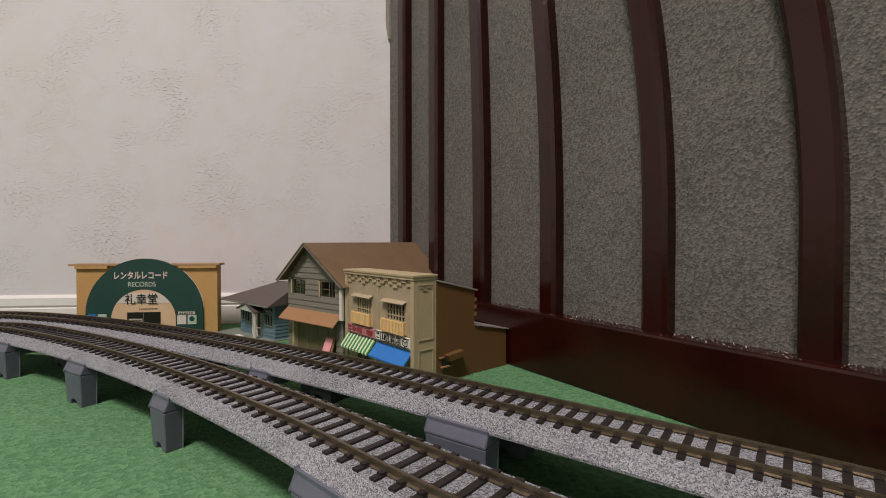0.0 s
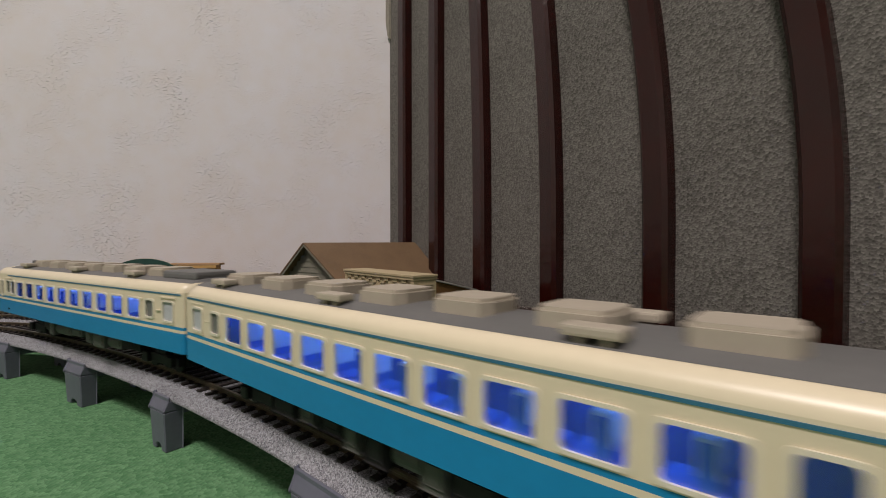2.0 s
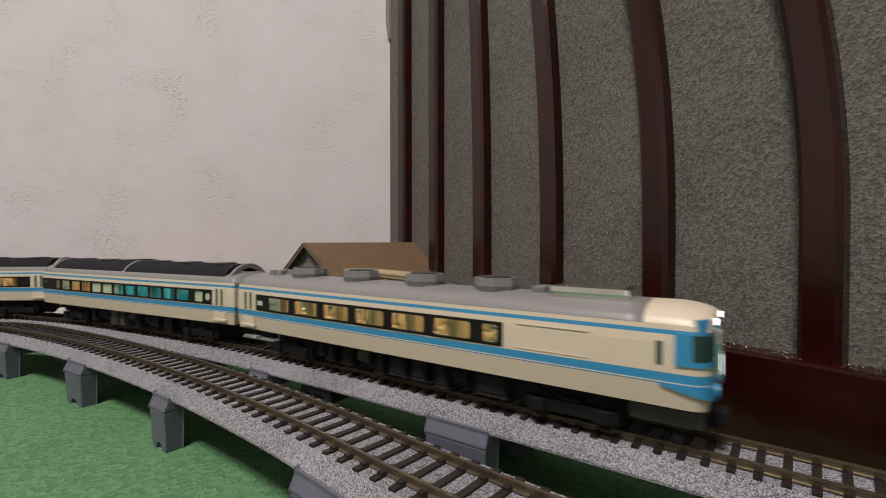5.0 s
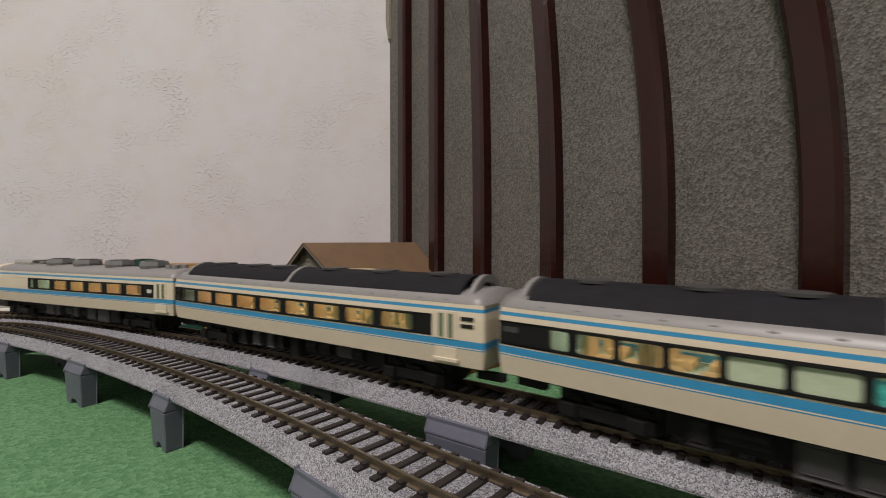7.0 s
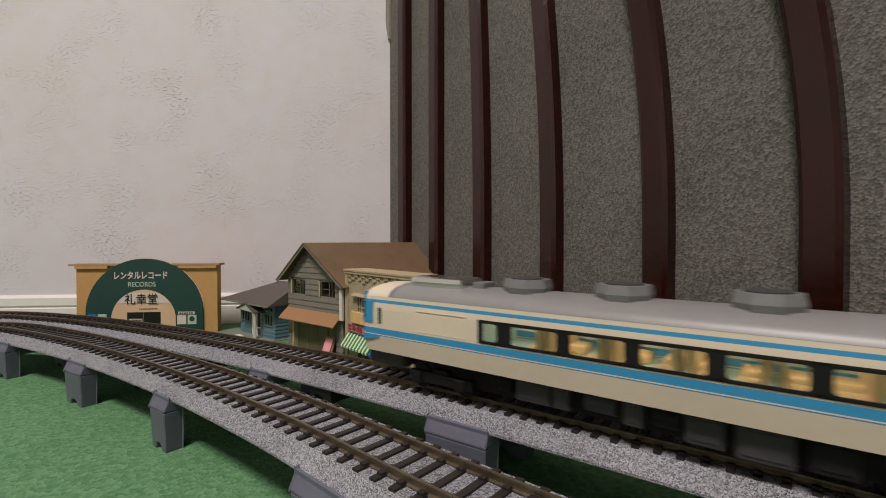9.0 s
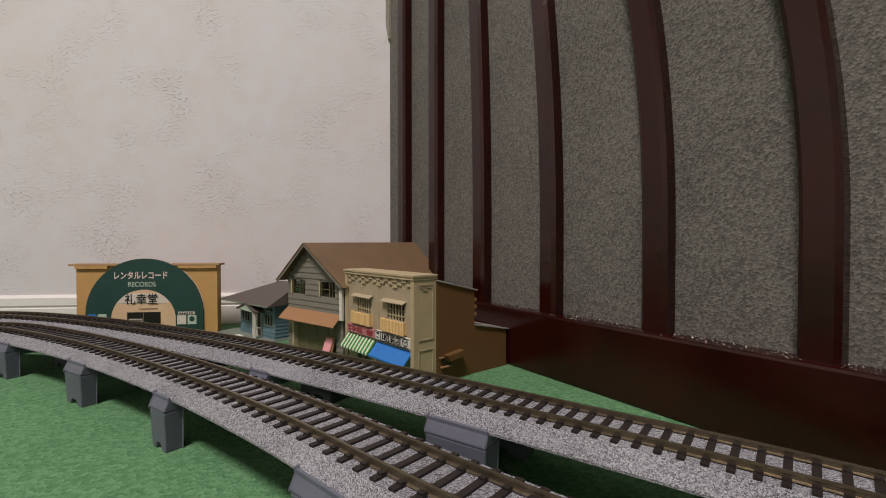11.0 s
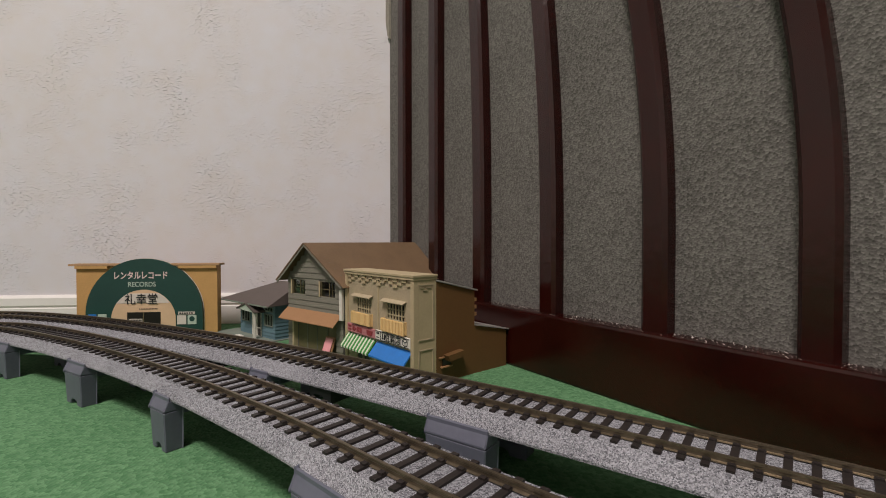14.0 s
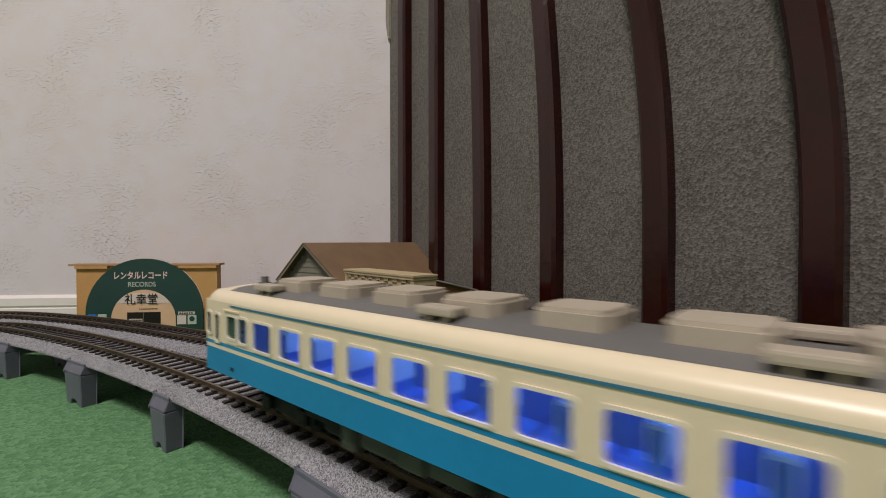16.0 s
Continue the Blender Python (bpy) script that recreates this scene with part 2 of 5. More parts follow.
# ---- track ----
def sweep(name, line, prof, mat, parent, u0=0.0, u1=None, step=0.012):
    """Draws an outline (offset to the right of travel, height) along a line."""
    whole = u1 is None
    u1 = line.length if whole else u1
    n = max(2, int((u1 - u0) / step))
    bm = bmesh.new()
    rings = []
    for i in range(n if whole else n + 1):
        u = u0 + (u1 - u0) * i / n
        p, h = line.at(u), line.heading(u)
        rings.append([bm.verts.new((p.x + h.y * a, p.y - h.x * a, z)) for a, z in prof])
    k = len(prof)
    pairs = list(zip(rings, rings[1:])) + ([(rings[-1], rings[0])] if whole else [])
    for r, q in pairs:
        for j in range(k):
            bm.faces.new((r[j], r[(j + 1) % k], q[(j + 1) % k], q[j]))
    if not whole:
        bm.faces.new(rings[0][::-1])
        bm.faces.new(rings[-1])
    return part(name, bm, mat, parent)


def pier_mesh(w, out):
    """A portal w long: two broad legs with notched feet, a sloping shoulder with a lip beside the ballast, a beam below it. Local x across the track; out: from the middle to the ballast's edge."""
    bm = bmesh.new()
    h = w / 2
    notch = h * .42
    face = [(-h * .93, .005), (-notch, .005), (-notch * .8, .0076), (-notch * .3, .0086), (notch * .3, .0086), (notch * .8, .0076), (notch, .005), (h * .93, .005), (h, .0252), (-h, .0252)]

    def solid(lo, hi):
        n = len(lo)
        for i in range(n):
            bm.faces.new((lo[i], lo[(i + 1) % n], hi[(i + 1) % n], hi[i]))
        bm.faces.new(lo)
        bm.faces.new(hi)
    for s in (-1, 1):
        solid([bm.verts.new((s * .0145, y, z)) for y, z in face], [bm.verts.new((s * (out + .0024 + (z - .005) * .05), y, z)) for y, z in face])
        cap = [(.0145, .0252), (out + .0034, .0252), (out + .0036, .0258), (out + .0014, .0306), (out + .0014, .0326), (out + .0003, .0328), (out + .0003, .0304), (.0145, .0304)]
        solid([bm.verts.new((s * x, -h, z)) for x, z in cap], [bm.verts.new((s * x, h, z)) for x, z in cap])
    box(bm, -.0147, -h * .6, .0215, .0147, h * .6, .0304)
    bmesh.ops.bevel(bm, geom=[e for e in bm.edges if e.is_manifold and e.calc_face_angle(0) > 0.6], offset=0.0005, segments=1, affect="EDGES")
    return bm


def build_track(line, label, half):
    track = empty("railway_track", Matrix(), label, "railway track", "model railway loops")
    z = RAIL_Z
    bed = [(-half, z - .0095), (-half, z - .0085), (-.0155, z - .0030), (.0155, z - .0030), (half, z - .0085), (half, z - .0095)]
    sweep("ballast_bed", line, bed, BALLAST, track)
    for side in (-1, 1):
        c = side * .0090
        r = [(c - .0006, z), (c + .0006, z), (c + .0006, z - .0008), (c + .0004, z - .0011), (c + .0004, z - .0021), (c + .0014, z - .0025), (c - .0014, z - .0025), (c - .0004, z - .0021), (c - .0004, z - .0011), (c - .0006, z - .0008)]
        sweep("rail", line, r, RAIL, track)
    return track


def sleepers(line, track, u_from, u_to, pitch, w):
    """Single sleepers where the camera passes, the rest of the loop in one mesh."""
    bm = boxes((-w, -.0150, -.0031, w, .0150, -.0021))
    for s in (-1, 1):
        for o in (-.0022, .0022):
            box(bm, -.0011, s * .009 + o - .0009, -.0022, .0011, s * .009 + o + .0009, -.0014)
    me = bpy.data.meshes.new("sleeper")
    bm.to_mesh(me)
    bm.free()
    me.materials.append(SLEEPER)
    n = int(line.length / pitch)
    rest = bmesh.new()
    for i in range(n):
        u = u_from + i * line.length / n
        p, h = line.at(u), line.heading(u)
        m = Matrix.Translation((p.x, p.y, RAIL_Z)) @ Matrix.Rotation(math.atan2(h.y, h.x), 4, "Z")
        if u < u_to:
            ob = new("sleeper", me)
            ob.parent, ob.matrix_basis = track, m
        else:
            box(rest, -w, -.0150, -.0031, w, .0150, -.0021, m=m)
    tagged(part("sleepers_rest", rest, SLEEPER, track), kind="stuff")


def piers(line, places, pitch, out, mat, label, group):
    """Broad and narrow piers at the places given, then evenly and in turn round the rest of the loop."""
    free = line.length - (places[-1][0] - places[0][0])
    n = round(free / pitch)
    base = {}
    for u, w in list(places) + [(places[-1][0] + free * (i + 1) / n, (.016, .029)[i % 2]) for i in range(n - 1)]:
        p, h = line.at(u), line.heading(u)
        m = Matrix.Translation((p.x, p.y, 0)) @ Matrix.Rotation(math.atan2(h.y, h.x) - math.pi / 2, 4, "Z")
        if w not in base:
            base[w] = tagged(link_mesh("track_pier", pier_mesh(w, out), mat), ("broad " if w > .02 else "narrow ") + label, "track pier", group)
            base[w].matrix_world = m
        else:
            copy_thing(base[w], m)


INNER_TRACK = build_track(INNER, "curved single model railway track on grey ballast carried by piers", .0203)
OUTER_TRACK = build_track(OUTER, "outer curved model railway track on grey ballast carried by piers", .0222)
piers(INNER, ((0.040, .016), (0.1575, .0235), (0.2720, .016), (0.4065, .029)), 0.1145, .0203, PIER, "slate grey plastic pier under the inner track", "track piers")
piers(OUTER, ((0.115, .016), (0.233, .0235), (0.3605, .016), (0.502, .031)), 0.1205, .0222, PIER, "slate grey plastic pier under the outer track", "track piers")


def joint_brackets():
    """Black joint plates with an arched underside, hung below the ballast of the outer track."""
    out = [(-.0085, .0304), (-.0085, .0225), (-.0062, .0225), (-.0045, .0258), (.002, .0258), (.0038, .0225), (.0085, .0225), (.0085, .0304)]
    for u in (.110, .292, .411):
        p, h = OUTER.at(u), OUTER.heading(u)
        ob = part("joint_plate", prism(out, -.0205, .0205, "y"), PIER_DARK, OUTER_TRACK, "black plastic joint plate below the ballast")
        ob.matrix_basis = Matrix.Translation((p.x, p.y, 0)) @ Matrix.Rotation(math.atan2(h.y, h.x), 4, "Z")


joint_brackets()

# ---- railcars ----
def glass(name, tint, gloss=0.10):
    m = bpy.data.materials.new(name)
    m.use_nodes = True
    nt = m.node_tree
    nt.nodes.remove(nt.nodes["Principled BSDF"])
    t, g, mix = nt.nodes.new("ShaderNodeBsdfTransparent"), nt.nodes.new("ShaderNodeBsdfGlossy"), nt.nodes.new("ShaderNodeMixShader")
    t.inputs[0].default_value = (*tint, 1)
    g.inputs["Roughness"].default_value = 0.05
    mix.inputs[0].default_value = gloss
    nt.links.new(t.outputs[0], mix.inputs[1])
    nt.links.new(g.outputs[0], mix.inputs[2])
    nt.links.new(mix.outputs[0], nt.nodes["Material Output"].inputs[0])
    return m


CREAM = material("cream_paint", (0.63, 0.56, 0.405), 0.36, vary=0.03, scale=40)
SKY_BLUE = material("blue_paint", (0.006, 0.19, 0.40), 0.34, vary=0.06, scale=40)
LINE_BLUE = material("line_blue", (0.03, 0.13, 0.21), 0.4, vary=0.05, scale=40)
ROOF_GREY = material("roof_grey", (0.115, 0.115, 0.112), 0.62, vary=0.06, scale=60)
COOLER = material("cooler_beige", (0.36, 0.32, 0.255), 0.6, vary=0.05, scale=60)
RIM = material("window_rim", (0.62, 0.58, 0.47), 0.35, vary=0.03, scale=60)
UNDER = material("underfloor_olive", (0.050, 0.054, 0.045), 0.6, vary=0.2, scale=90)
UNDER_DARK = material("underfloor_dark", (0.012, 0.012, 0.012), 0.65, spec=0.25, vary=0.2, scale=90)
UNDER_GREY = material("underfloor_grey", (0.040, 0.040, 0.040), 0.6, vary=0.1, scale=90)
BLACK = material("black_plastic", (0.007, 0.007, 0.007), 0.6, spec=0.25, vary=0.2, scale=90)
DARK_GLASS = material("dark_glass", (0.012, 0.014, 0.013), 0.08, vary=0.1, scale=50)
GREEN_GLASS = material("green_glass", (0.020, 0.045, 0.038), 0.08, vary=0.1, scale=50)
CLEAR = glass("clear_pane", (0.86, 0.92, 1.0))
GREENISH = glass("greenish_pane", (0.93, 0.95, 0.93))
DOOR_GLASS = material("grey_door_glass", (0.13, 0.13, 0.125), 0.25, vary=0.08, scale=90)
FROSTED = material("frosted_pane", (0.40, 0.42, 0.44), 0.3, vary=0.08, scale=90)
OLIVE_PANE = material("olive_door_pane", (0.13, 0.15, 0.095), 0.2, vary=0.1, scale=90)
BLUE_SEAT = material("blue_seat", (0.02, 0.13, 0.62), 0.6, vary=0.1, scale=90)
HEADREST = material("white_headrest", (0.70, 0.75, 0.85), 0.7, vary=0.04, scale=90)
BLUE_LINING = material("blue_lining", (0.012, 0.10, 0.50), 0.6, vary=0.1, scale=60)
BLUE_LIGHT = material("blue_ceiling_light", (0.3, 0.4, 0.9), 0.5, glow=(0.30, 0.54, 1.0), glow_power=14.0)
WARM_LIGHT = material("warm_ceiling_light", (0.9, 0.85, 0.7), 0.5, glow=(1.0, 0.94, 0.80), glow_power=7.0)
TAN_SEAT = material("tan_seat", (0.64, 0.38, 0.17), 0.6, vary=0.12, scale=90)
TEAL_SEAT = material("teal_seat", (0.02, 0.40, 0.46), 0.6, vary=0.12, scale=90)
GREEN_LINING = material("pale_green_lining", (0.37, 0.44, 0.39), 0.7, vary=0.06, scale=60)
CURTAIN = material("pale_green_curtain", (0.40, 0.47, 0.33), 0.75, vary=0.1, scale=200)
IVORY = material("ivory_paint", (0.59, 0.52, 0.40), 0.38, vary=0.03, scale=40)
STRIPE_BLUE = material("stripe_blue", (0.035, 0.235, 0.44), 0.36, vary=0.05, scale=40)
SILVER_ROOF = material("silver_grey_roof", (0.20, 0.197, 0.194), 0.42, metal=0.0, vary=0.05, scale=60)
CHROME = material("bright_metal", (0.75, 0.74, 0.72), 0.22, metal=1.0, vary=0.05, scale=60)
RADIATOR = material("black_radiator", (0.010, 0.010, 0.013), 0.8, spec=0.2, vary=0.25, scale=150)
FAN_GREY = material("fan_grey", (0.15, 0.15, 0.15), 0.5, vary=0.1, scale=90)
TAIL_RED = material("red_tail_lamp", (0.8, 0.05, 0.05), 0.3, glow=(1.0, 0.10, 0.12), glow_power=2.2)
HEAD_WHITE = material("white_head_lamp", (0.9, 0.9, 0.9), 0.3, glow=(0.95, 0.98, 1.0), glow_power=4.0)
SIGN_WHITE = material("lit_white_sign", (0.9, 0.9, 0.9), 0.3, glow=(0.9, 0.97, 1.0), glow_power=1.6)
SIGN_ORANGE = material("lit_orange_sign", (0.10, 0.035, 0.025), 0.4, glow=(1.0, 0.25, 0.08), glow_power=0.03)


def outline(L, half, r_back, r_front):
    """Plan of a car body as points (x, y), from the front's middle round over +y."""
    pts = [(L / 2, 0.0)]
    def corner(cx, cy, r, a0, a1):
        for i in range(7):
            a = radians(a0 + (a1 - a0) * i / 6)
            pts.append((cx + r * math.cos(a), cy + r * math.sin(a)))
    corner(L / 2 - r_front, half - r_front, r_front, 0, 90)
    corner(-L / 2 + r_back, half - r_back, r_back, 90, 180)
    corner(-L / 2 + r_back, -half + r_back, r_back, 180, 270)
    corner(L / 2 - r_front, -half + r_front, r_front, 270, 360)
    return pts


def band(name, plan, z0, z1, mat, parent, openings=(), lean=None, proud=0.0, thick=0.0007, label=""):
    """A band of wall round the plan; openings (x0, x1, z0, z1) go through both long sides, with reveals."""
    lean = lean or (lambda z: 0.0)
    pts = [Vector(p) for p in plan]
    cuts = sorted({c for o in openings for c in o[:2]})
    fine = []
    n = len(pts)
    for i in range(n):
        a, b = pts[i], pts[(i + 1) % n]
        fine.append(a)
        if abs(a.y - b.y) < 1e-6 and abs(a.x - b.x) > 0.03:
            on = [c for c in cuts if min(a.x, b.x) < c < max(a.x, b.x)]
            for c in sorted(on, reverse=b.x < a.x):
                fine.append(Vector((c, a.y)))
    n = len(fine)
    norm = []
    for i in range(n):
        t = (fine[(i + 1) % n] - fine[i - 1]).normalized()
        norm.append(Vector((t.y, -t.x)))
    if sum(a.x * b.y - b.x * a.y for a, b in zip(fine, fine[1:])) < 0:
        norm = [-v for v in norm]
    rows = sorted({z0, z1, *(c for o in openings for c in o[2:4])})
    bm = bmesh.new()
    grid = [[bm.verts.new((*(p + v * (proud - lean(z))), z)) for p, v in zip(fine, norm)] for z in rows]
    deep = [[bm.verts.new((*(p + v * (proud - thick - lean(z))), z)) for p, v in zip(fine, norm)] for z in rows]

    def cut(i, k):
        mx, mz = (fine[i].x + fine[(i + 1) % n].x) / 2, (rows[k] + rows[k + 1]) / 2
        side = abs(fine[i].y - fine[(i + 1) % n].y) < 1e-6 and abs(fine[i].y) > 0.01
        return side and any(o[0] < mx < o[1] and o[2] < mz < o[3] for o in openings)

    for k in range(len(rows) - 1):
        for i in range(n):
            j = (i + 1) % n
            if cut(i, k):
                continue
            bm.faces.new((grid[k][i], grid[k][j], grid[k + 1][j], grid[k + 1][i]))
            bm.faces.new((deep[k][i], deep[k + 1][i], deep[k + 1][j], deep[k][j]))
            if k == 0 or cut(i, k - 1):
                bm.faces.new((grid[k][i], deep[k][i], deep[k][j], grid[k][j]))
            if k == len(rows) - 2 or cut(i, k + 1):
                bm.faces.new((grid[k + 1][i], grid[k + 1][j], deep[k + 1][j], deep[k + 1][i]))
            if cut((i + 1) % n, k):
                bm.faces.new((grid[k][j], deep[k][j], deep[k + 1][j], grid[k + 1][j]))
            if cut(i - 1, k):
                bm.faces.new((grid[k][i], grid[k + 1][i], deep[k + 1][i], deep[k][i]))
    return part(name, bm, mat, parent, label)


def wrap(name, plan, d0, d1, z0, z1, mat, parent, proud=0.0004, slope=0.0, label="", z2=None):
    """A plate that follows the front: from d0 to d1 along the plan, counted from the front's middle. slope leans it back; z2: its lower edge at d1."""
    pts = [Vector(p) for p in plan]
    fwd, back = [pts[0]], [pts[0]]
    for p in pts[1:15]:
        fwd.append(p)
    for p in pts[:14:-1]:
        back.append(p)
    def at(d):
        line = fwd if d >= 0 else back
        left = abs(d)
        for a, b in zip(line, line[1:]):
            l = (b - a).length
            if l > 1e-9 and left <= l:
                t = (b - a) / l
                nn = Vector((t.y, -t.x)) if d >= 0 else Vector((-t.y, t.x))
                return a + t * left, nn
            left -= l
        return line[-1], Vector((0, 1))
    bm = bmesh.new()
    m = 8
    rows = []
    for i in range(m + 1):
        d = d0 + (d1 - d0) * i / m
        p, nn = at(d)
        if nn.dot(p) < 0:
            nn = -nn
        low = z0 + ((z2 if z2 is not None else z0) - z0) * i / m
        row = []
        for z, o in ((low, proud), (z1, proud), (z1, -0.0006), (low, -0.0006)):
            q = p + nn * o - Vector((slope * max(0.0, z - 0.024), 0)) * (1 if p.x > 0 else -1)
            row.append(bm.verts.new((q.x, q.y, z)))
        rows.append(row)
    for a, b in zip(rows, rows[1:]):
        for j in range(4):
            bm.faces.new((a[j], a[(j + 1) % 4], b[(j + 1) % 4], b[j]))
    bm.faces.new(rows[0][::-1])
    bm.faces.new(rows[-1])
    return part(name, bm, mat, parent, label)


def roof_shell(name, plan, profile, x0, x1, mat, parent, drop_front=0.0, label=""):
    """A curved roof: profile is (share of half width, height) from one eave to the other; the ends follow the plan."""
    xs = [x0 + (x1 - x0) * i / 40 for i in range(41)]
    L2 = max(p[0] for p in plan)
    bm = bmesh.new()
    rings = []
    for x in xs:
        k = 0.0
        for (ax, ay), (bx, by) in zip(plan, plan[1:]):
            if ay >= -1e-9 and by >= -1e-9 and min(ax, bx) - 1e-9 <= x <= max(ax, bx) + 1e-9 and abs(ax - bx) > 1e-9:
                k = max(k, ay + (by - ay) * (x - ax) / (bx - ax))
        k = max(k, 0.004)
        near = max(0.0, 1 - (L2 - x) / 0.012)
        rings.append([bm.verts.new((x, a * k, z - drop_front * near * near)) for a, z in profile])
    n = len(profile)
    for a, b in zip(rings, rings[1:]):
        for j in range(n - 1):
            bm.faces.new((a[j], a[j + 1], b[j + 1], b[j]))
    bm.faces.new(rings[0])
    bm.faces.new(rings[-1][::-1])
    return part(name, bm, mat, parent, label, smooth=True)


SHARED = {}


def shared(key, make, mat):
    if key not in SHARED:
        me = bpy.data.meshes.new(key[0])
        bm = make()
        bmesh.ops.recalc_face_normals(bm, faces=bm.faces)
        bm.to_mesh(me)
        bm.free()
        me.materials.append(mat)
        SHARED[key] = me
    return SHARED[key]


def put(name, me, parent, m):
    ob = new(name, me)
    ob.parent, ob.matrix_basis = parent, m
    return ob


def rim_mesh(w, h, t=0.0006, d=0.0005, r=0.0014):
    """A flat frame with rounded corners standing in the x-z plane."""
    bm = bmesh.new()
    def ring(w2, h2, rr, y):
        out = []
        for cx, cz, a0 in ((w2 - rr, h2 - rr, 0), (-w2 + rr, h2 - rr, 90), (-w2 + rr, -h2 + rr, 180), (w2 - rr, -h2 + rr, 270)):
            for i in range(4):
                a = radians(a0 + 30 * i)
                out.append(bm.verts.new((cx + rr * math.cos(a), y, cz + rr * math.sin(a))))
        return out
    rs = [ring(w / 2 + t, h / 2 + t, r, -d), ring(w / 2 - t * .4, h / 2 - t * .4, r * .8, -d), ring(w / 2 - t * .4, h / 2 - t * .4, r * .8, 0.0002), ring(w / 2 + t, h / 2 + t, r, 0.0002)]
    for a, b in zip(rs, rs[1:] + rs[:1]):
        for i in range(16):
            bm.faces.new((a[i], a[(i + 1) % 16], b[(i + 1) % 16], b[i]))
    return bm


def windows(car, openings, half, pane, rim, kinds, lean):
    """A pane with its rim in each opening of both sides."""
    for i, (x0, x1, z0, z1) in enumerate(openings):
        w, h = round(x1 - x0, 5), round(z1 - z0, 5)
        pm = kinds.get(i, pane)
        for s in (-1, 1):
            y = s * (half - lean((z0 + z1) / 2))
            turn = Matrix.Identity(4) if s < 0 else Matrix.Rotation(math.pi, 4, "Z")
            at = Matrix.Translation(((x0 + x1) / 2, y, (z0 + z1) / 2)) @ turn
            me = shared(("window", w, h, pm.name), lambda: boxes((-w / 2, 0.0003, -h / 2, w / 2, 0.0006, h / 2)), pm)
            win = put("window", me, car, at)
            if pm in (CLEAR, GREENISH):
                win.visible_shadow = False
            put("rim", shared(("rim", w, h, rim.name), lambda: rim_mesh(w, h), rim), win, Matrix.Identity(4))


def seat_mesh(white):
    bm = bmesh.new()
    box(bm, -.0035, -.0055, .0, .0035, .0055, .0035, bevel=.0008)
    box(bm, -.0050, -.0055, .002, -.0028, .0055, .0120, bevel=.0008)
    return bm


def seats(car, xs, floor_z, mat, headrest=None):
    me = shared(("seat", mat.name), lambda: seat_mesh(False), mat)
    for i, x in enumerate(xs):
        for s in (-1, 1):
            turn = Matrix.Rotation(math.pi, 4, "Z") if i % 2 else Matrix.Identity(4)
            seat = put("seat", me, car, Matrix.Translation((x, s * .0095, floor_z)) @ turn)
            if headrest:
                put("headrest", shared(("headrest", headrest.name), lambda: boxes((-.0054, -.0050, .0060, -.0024, .0050, .0126), bevel=.0005), headrest), seat, Matrix.Identity(4))


def bogie(car, x, mat, drop=0.0, side=0.0):
    # the last box is a filler added to block light through the bogie
    b = part("bogie", boxes((-.018, -.0132, .0035, .018, -.0105, .0085), (-.018, .0105, .0035, .018, .0132, .0085), (-.0045, -.0125, .004, .0045, .0125, .0100), (-.019, -.0085, .0025, .019, .0085, .0125), bevel=.0008), mat, car)
    b.location = (x, side, -drop)
    for dx in (-.0125, .0125):
        bm = bmesh.new()
        for s in (-1, 1):
            cylinder(bm, .0054, -.0010, .0010, 20, Matrix.Translation((0, s * .0090, .0055)) @ Matrix.Rotation(math.pi / 2, 4, "X"))
        cylinder(bm, .0012, -.009, .009, 8, Matrix.Translation((0, 0, .0055)) @ Matrix.Rotation(math.pi / 2, 4, "X"))
        w = part("wheelset", bm, mat, b)
        w.location.x = dx
        for s in (-1, 1):
            put("axle_box", shared(("axle_box", mat.name), lambda: boxes((-.003, -.0012, -.002, .003, .0012, .003), bevel=.0006), mat), b, Matrix.Translation((dx, s * .0140, .0055)))


def underfloor(car, L, zb, mats, seed, y=.0155):
    """Frame and a row of different equipment boxes on both sides between the bogies."""
    rnd = random.Random(seed)
    # the second box is a black filler added to close the see-through gap
    part("underframe", boxes((-L / 2 + .004, -.0150, zb - .0012, L / 2 - .004, .0150, zb + .0004), (-L / 2 + .062, -.0095, .0045, L / 2 - .062, .0095, zb - .0010)), BLACK, car)
    for s in (-1, 1):
        x = -L / 2 + .070
        while x < L / 2 - .078:
            w = rnd.choice((.0065, .0085, .011, .0145))
            low = rnd.choice((.0035, .0045, .0055, .0065))
            mat = rnd.choice(mats)
            if rnd.random() < .25:
                bm = bmesh.new()
                cylinder(bm, .0036, x, x + w, 18, Matrix.Translation((0, s * (y - .0045), zb - .0052)) @ Matrix.Rotation(math.pi / 2, 4, "Y"))
                part("air_tank", bm, mat, car)
            else:
                bm = boxes((x, s * (y - .0075), low, x + w, s * y, zb - .0008), bevel=.0007)
                box(bm, x + .0015, s * (y - .0005), low + .0016, x + w - .0015, s * (y + .0004), zb - .0026, bevel=.0002)
                part("equipment_box", bm, mat, car)
            x += w + rnd.choice((.0012, .003, .0055))
    for e in (-1, 1):
        part("coupler", boxes((e * (L / 2 - .006) - .007, -.002, .006, e * (L / 2 - .006) + .007, .002, .0095), bevel=.0006), BLACK, car)


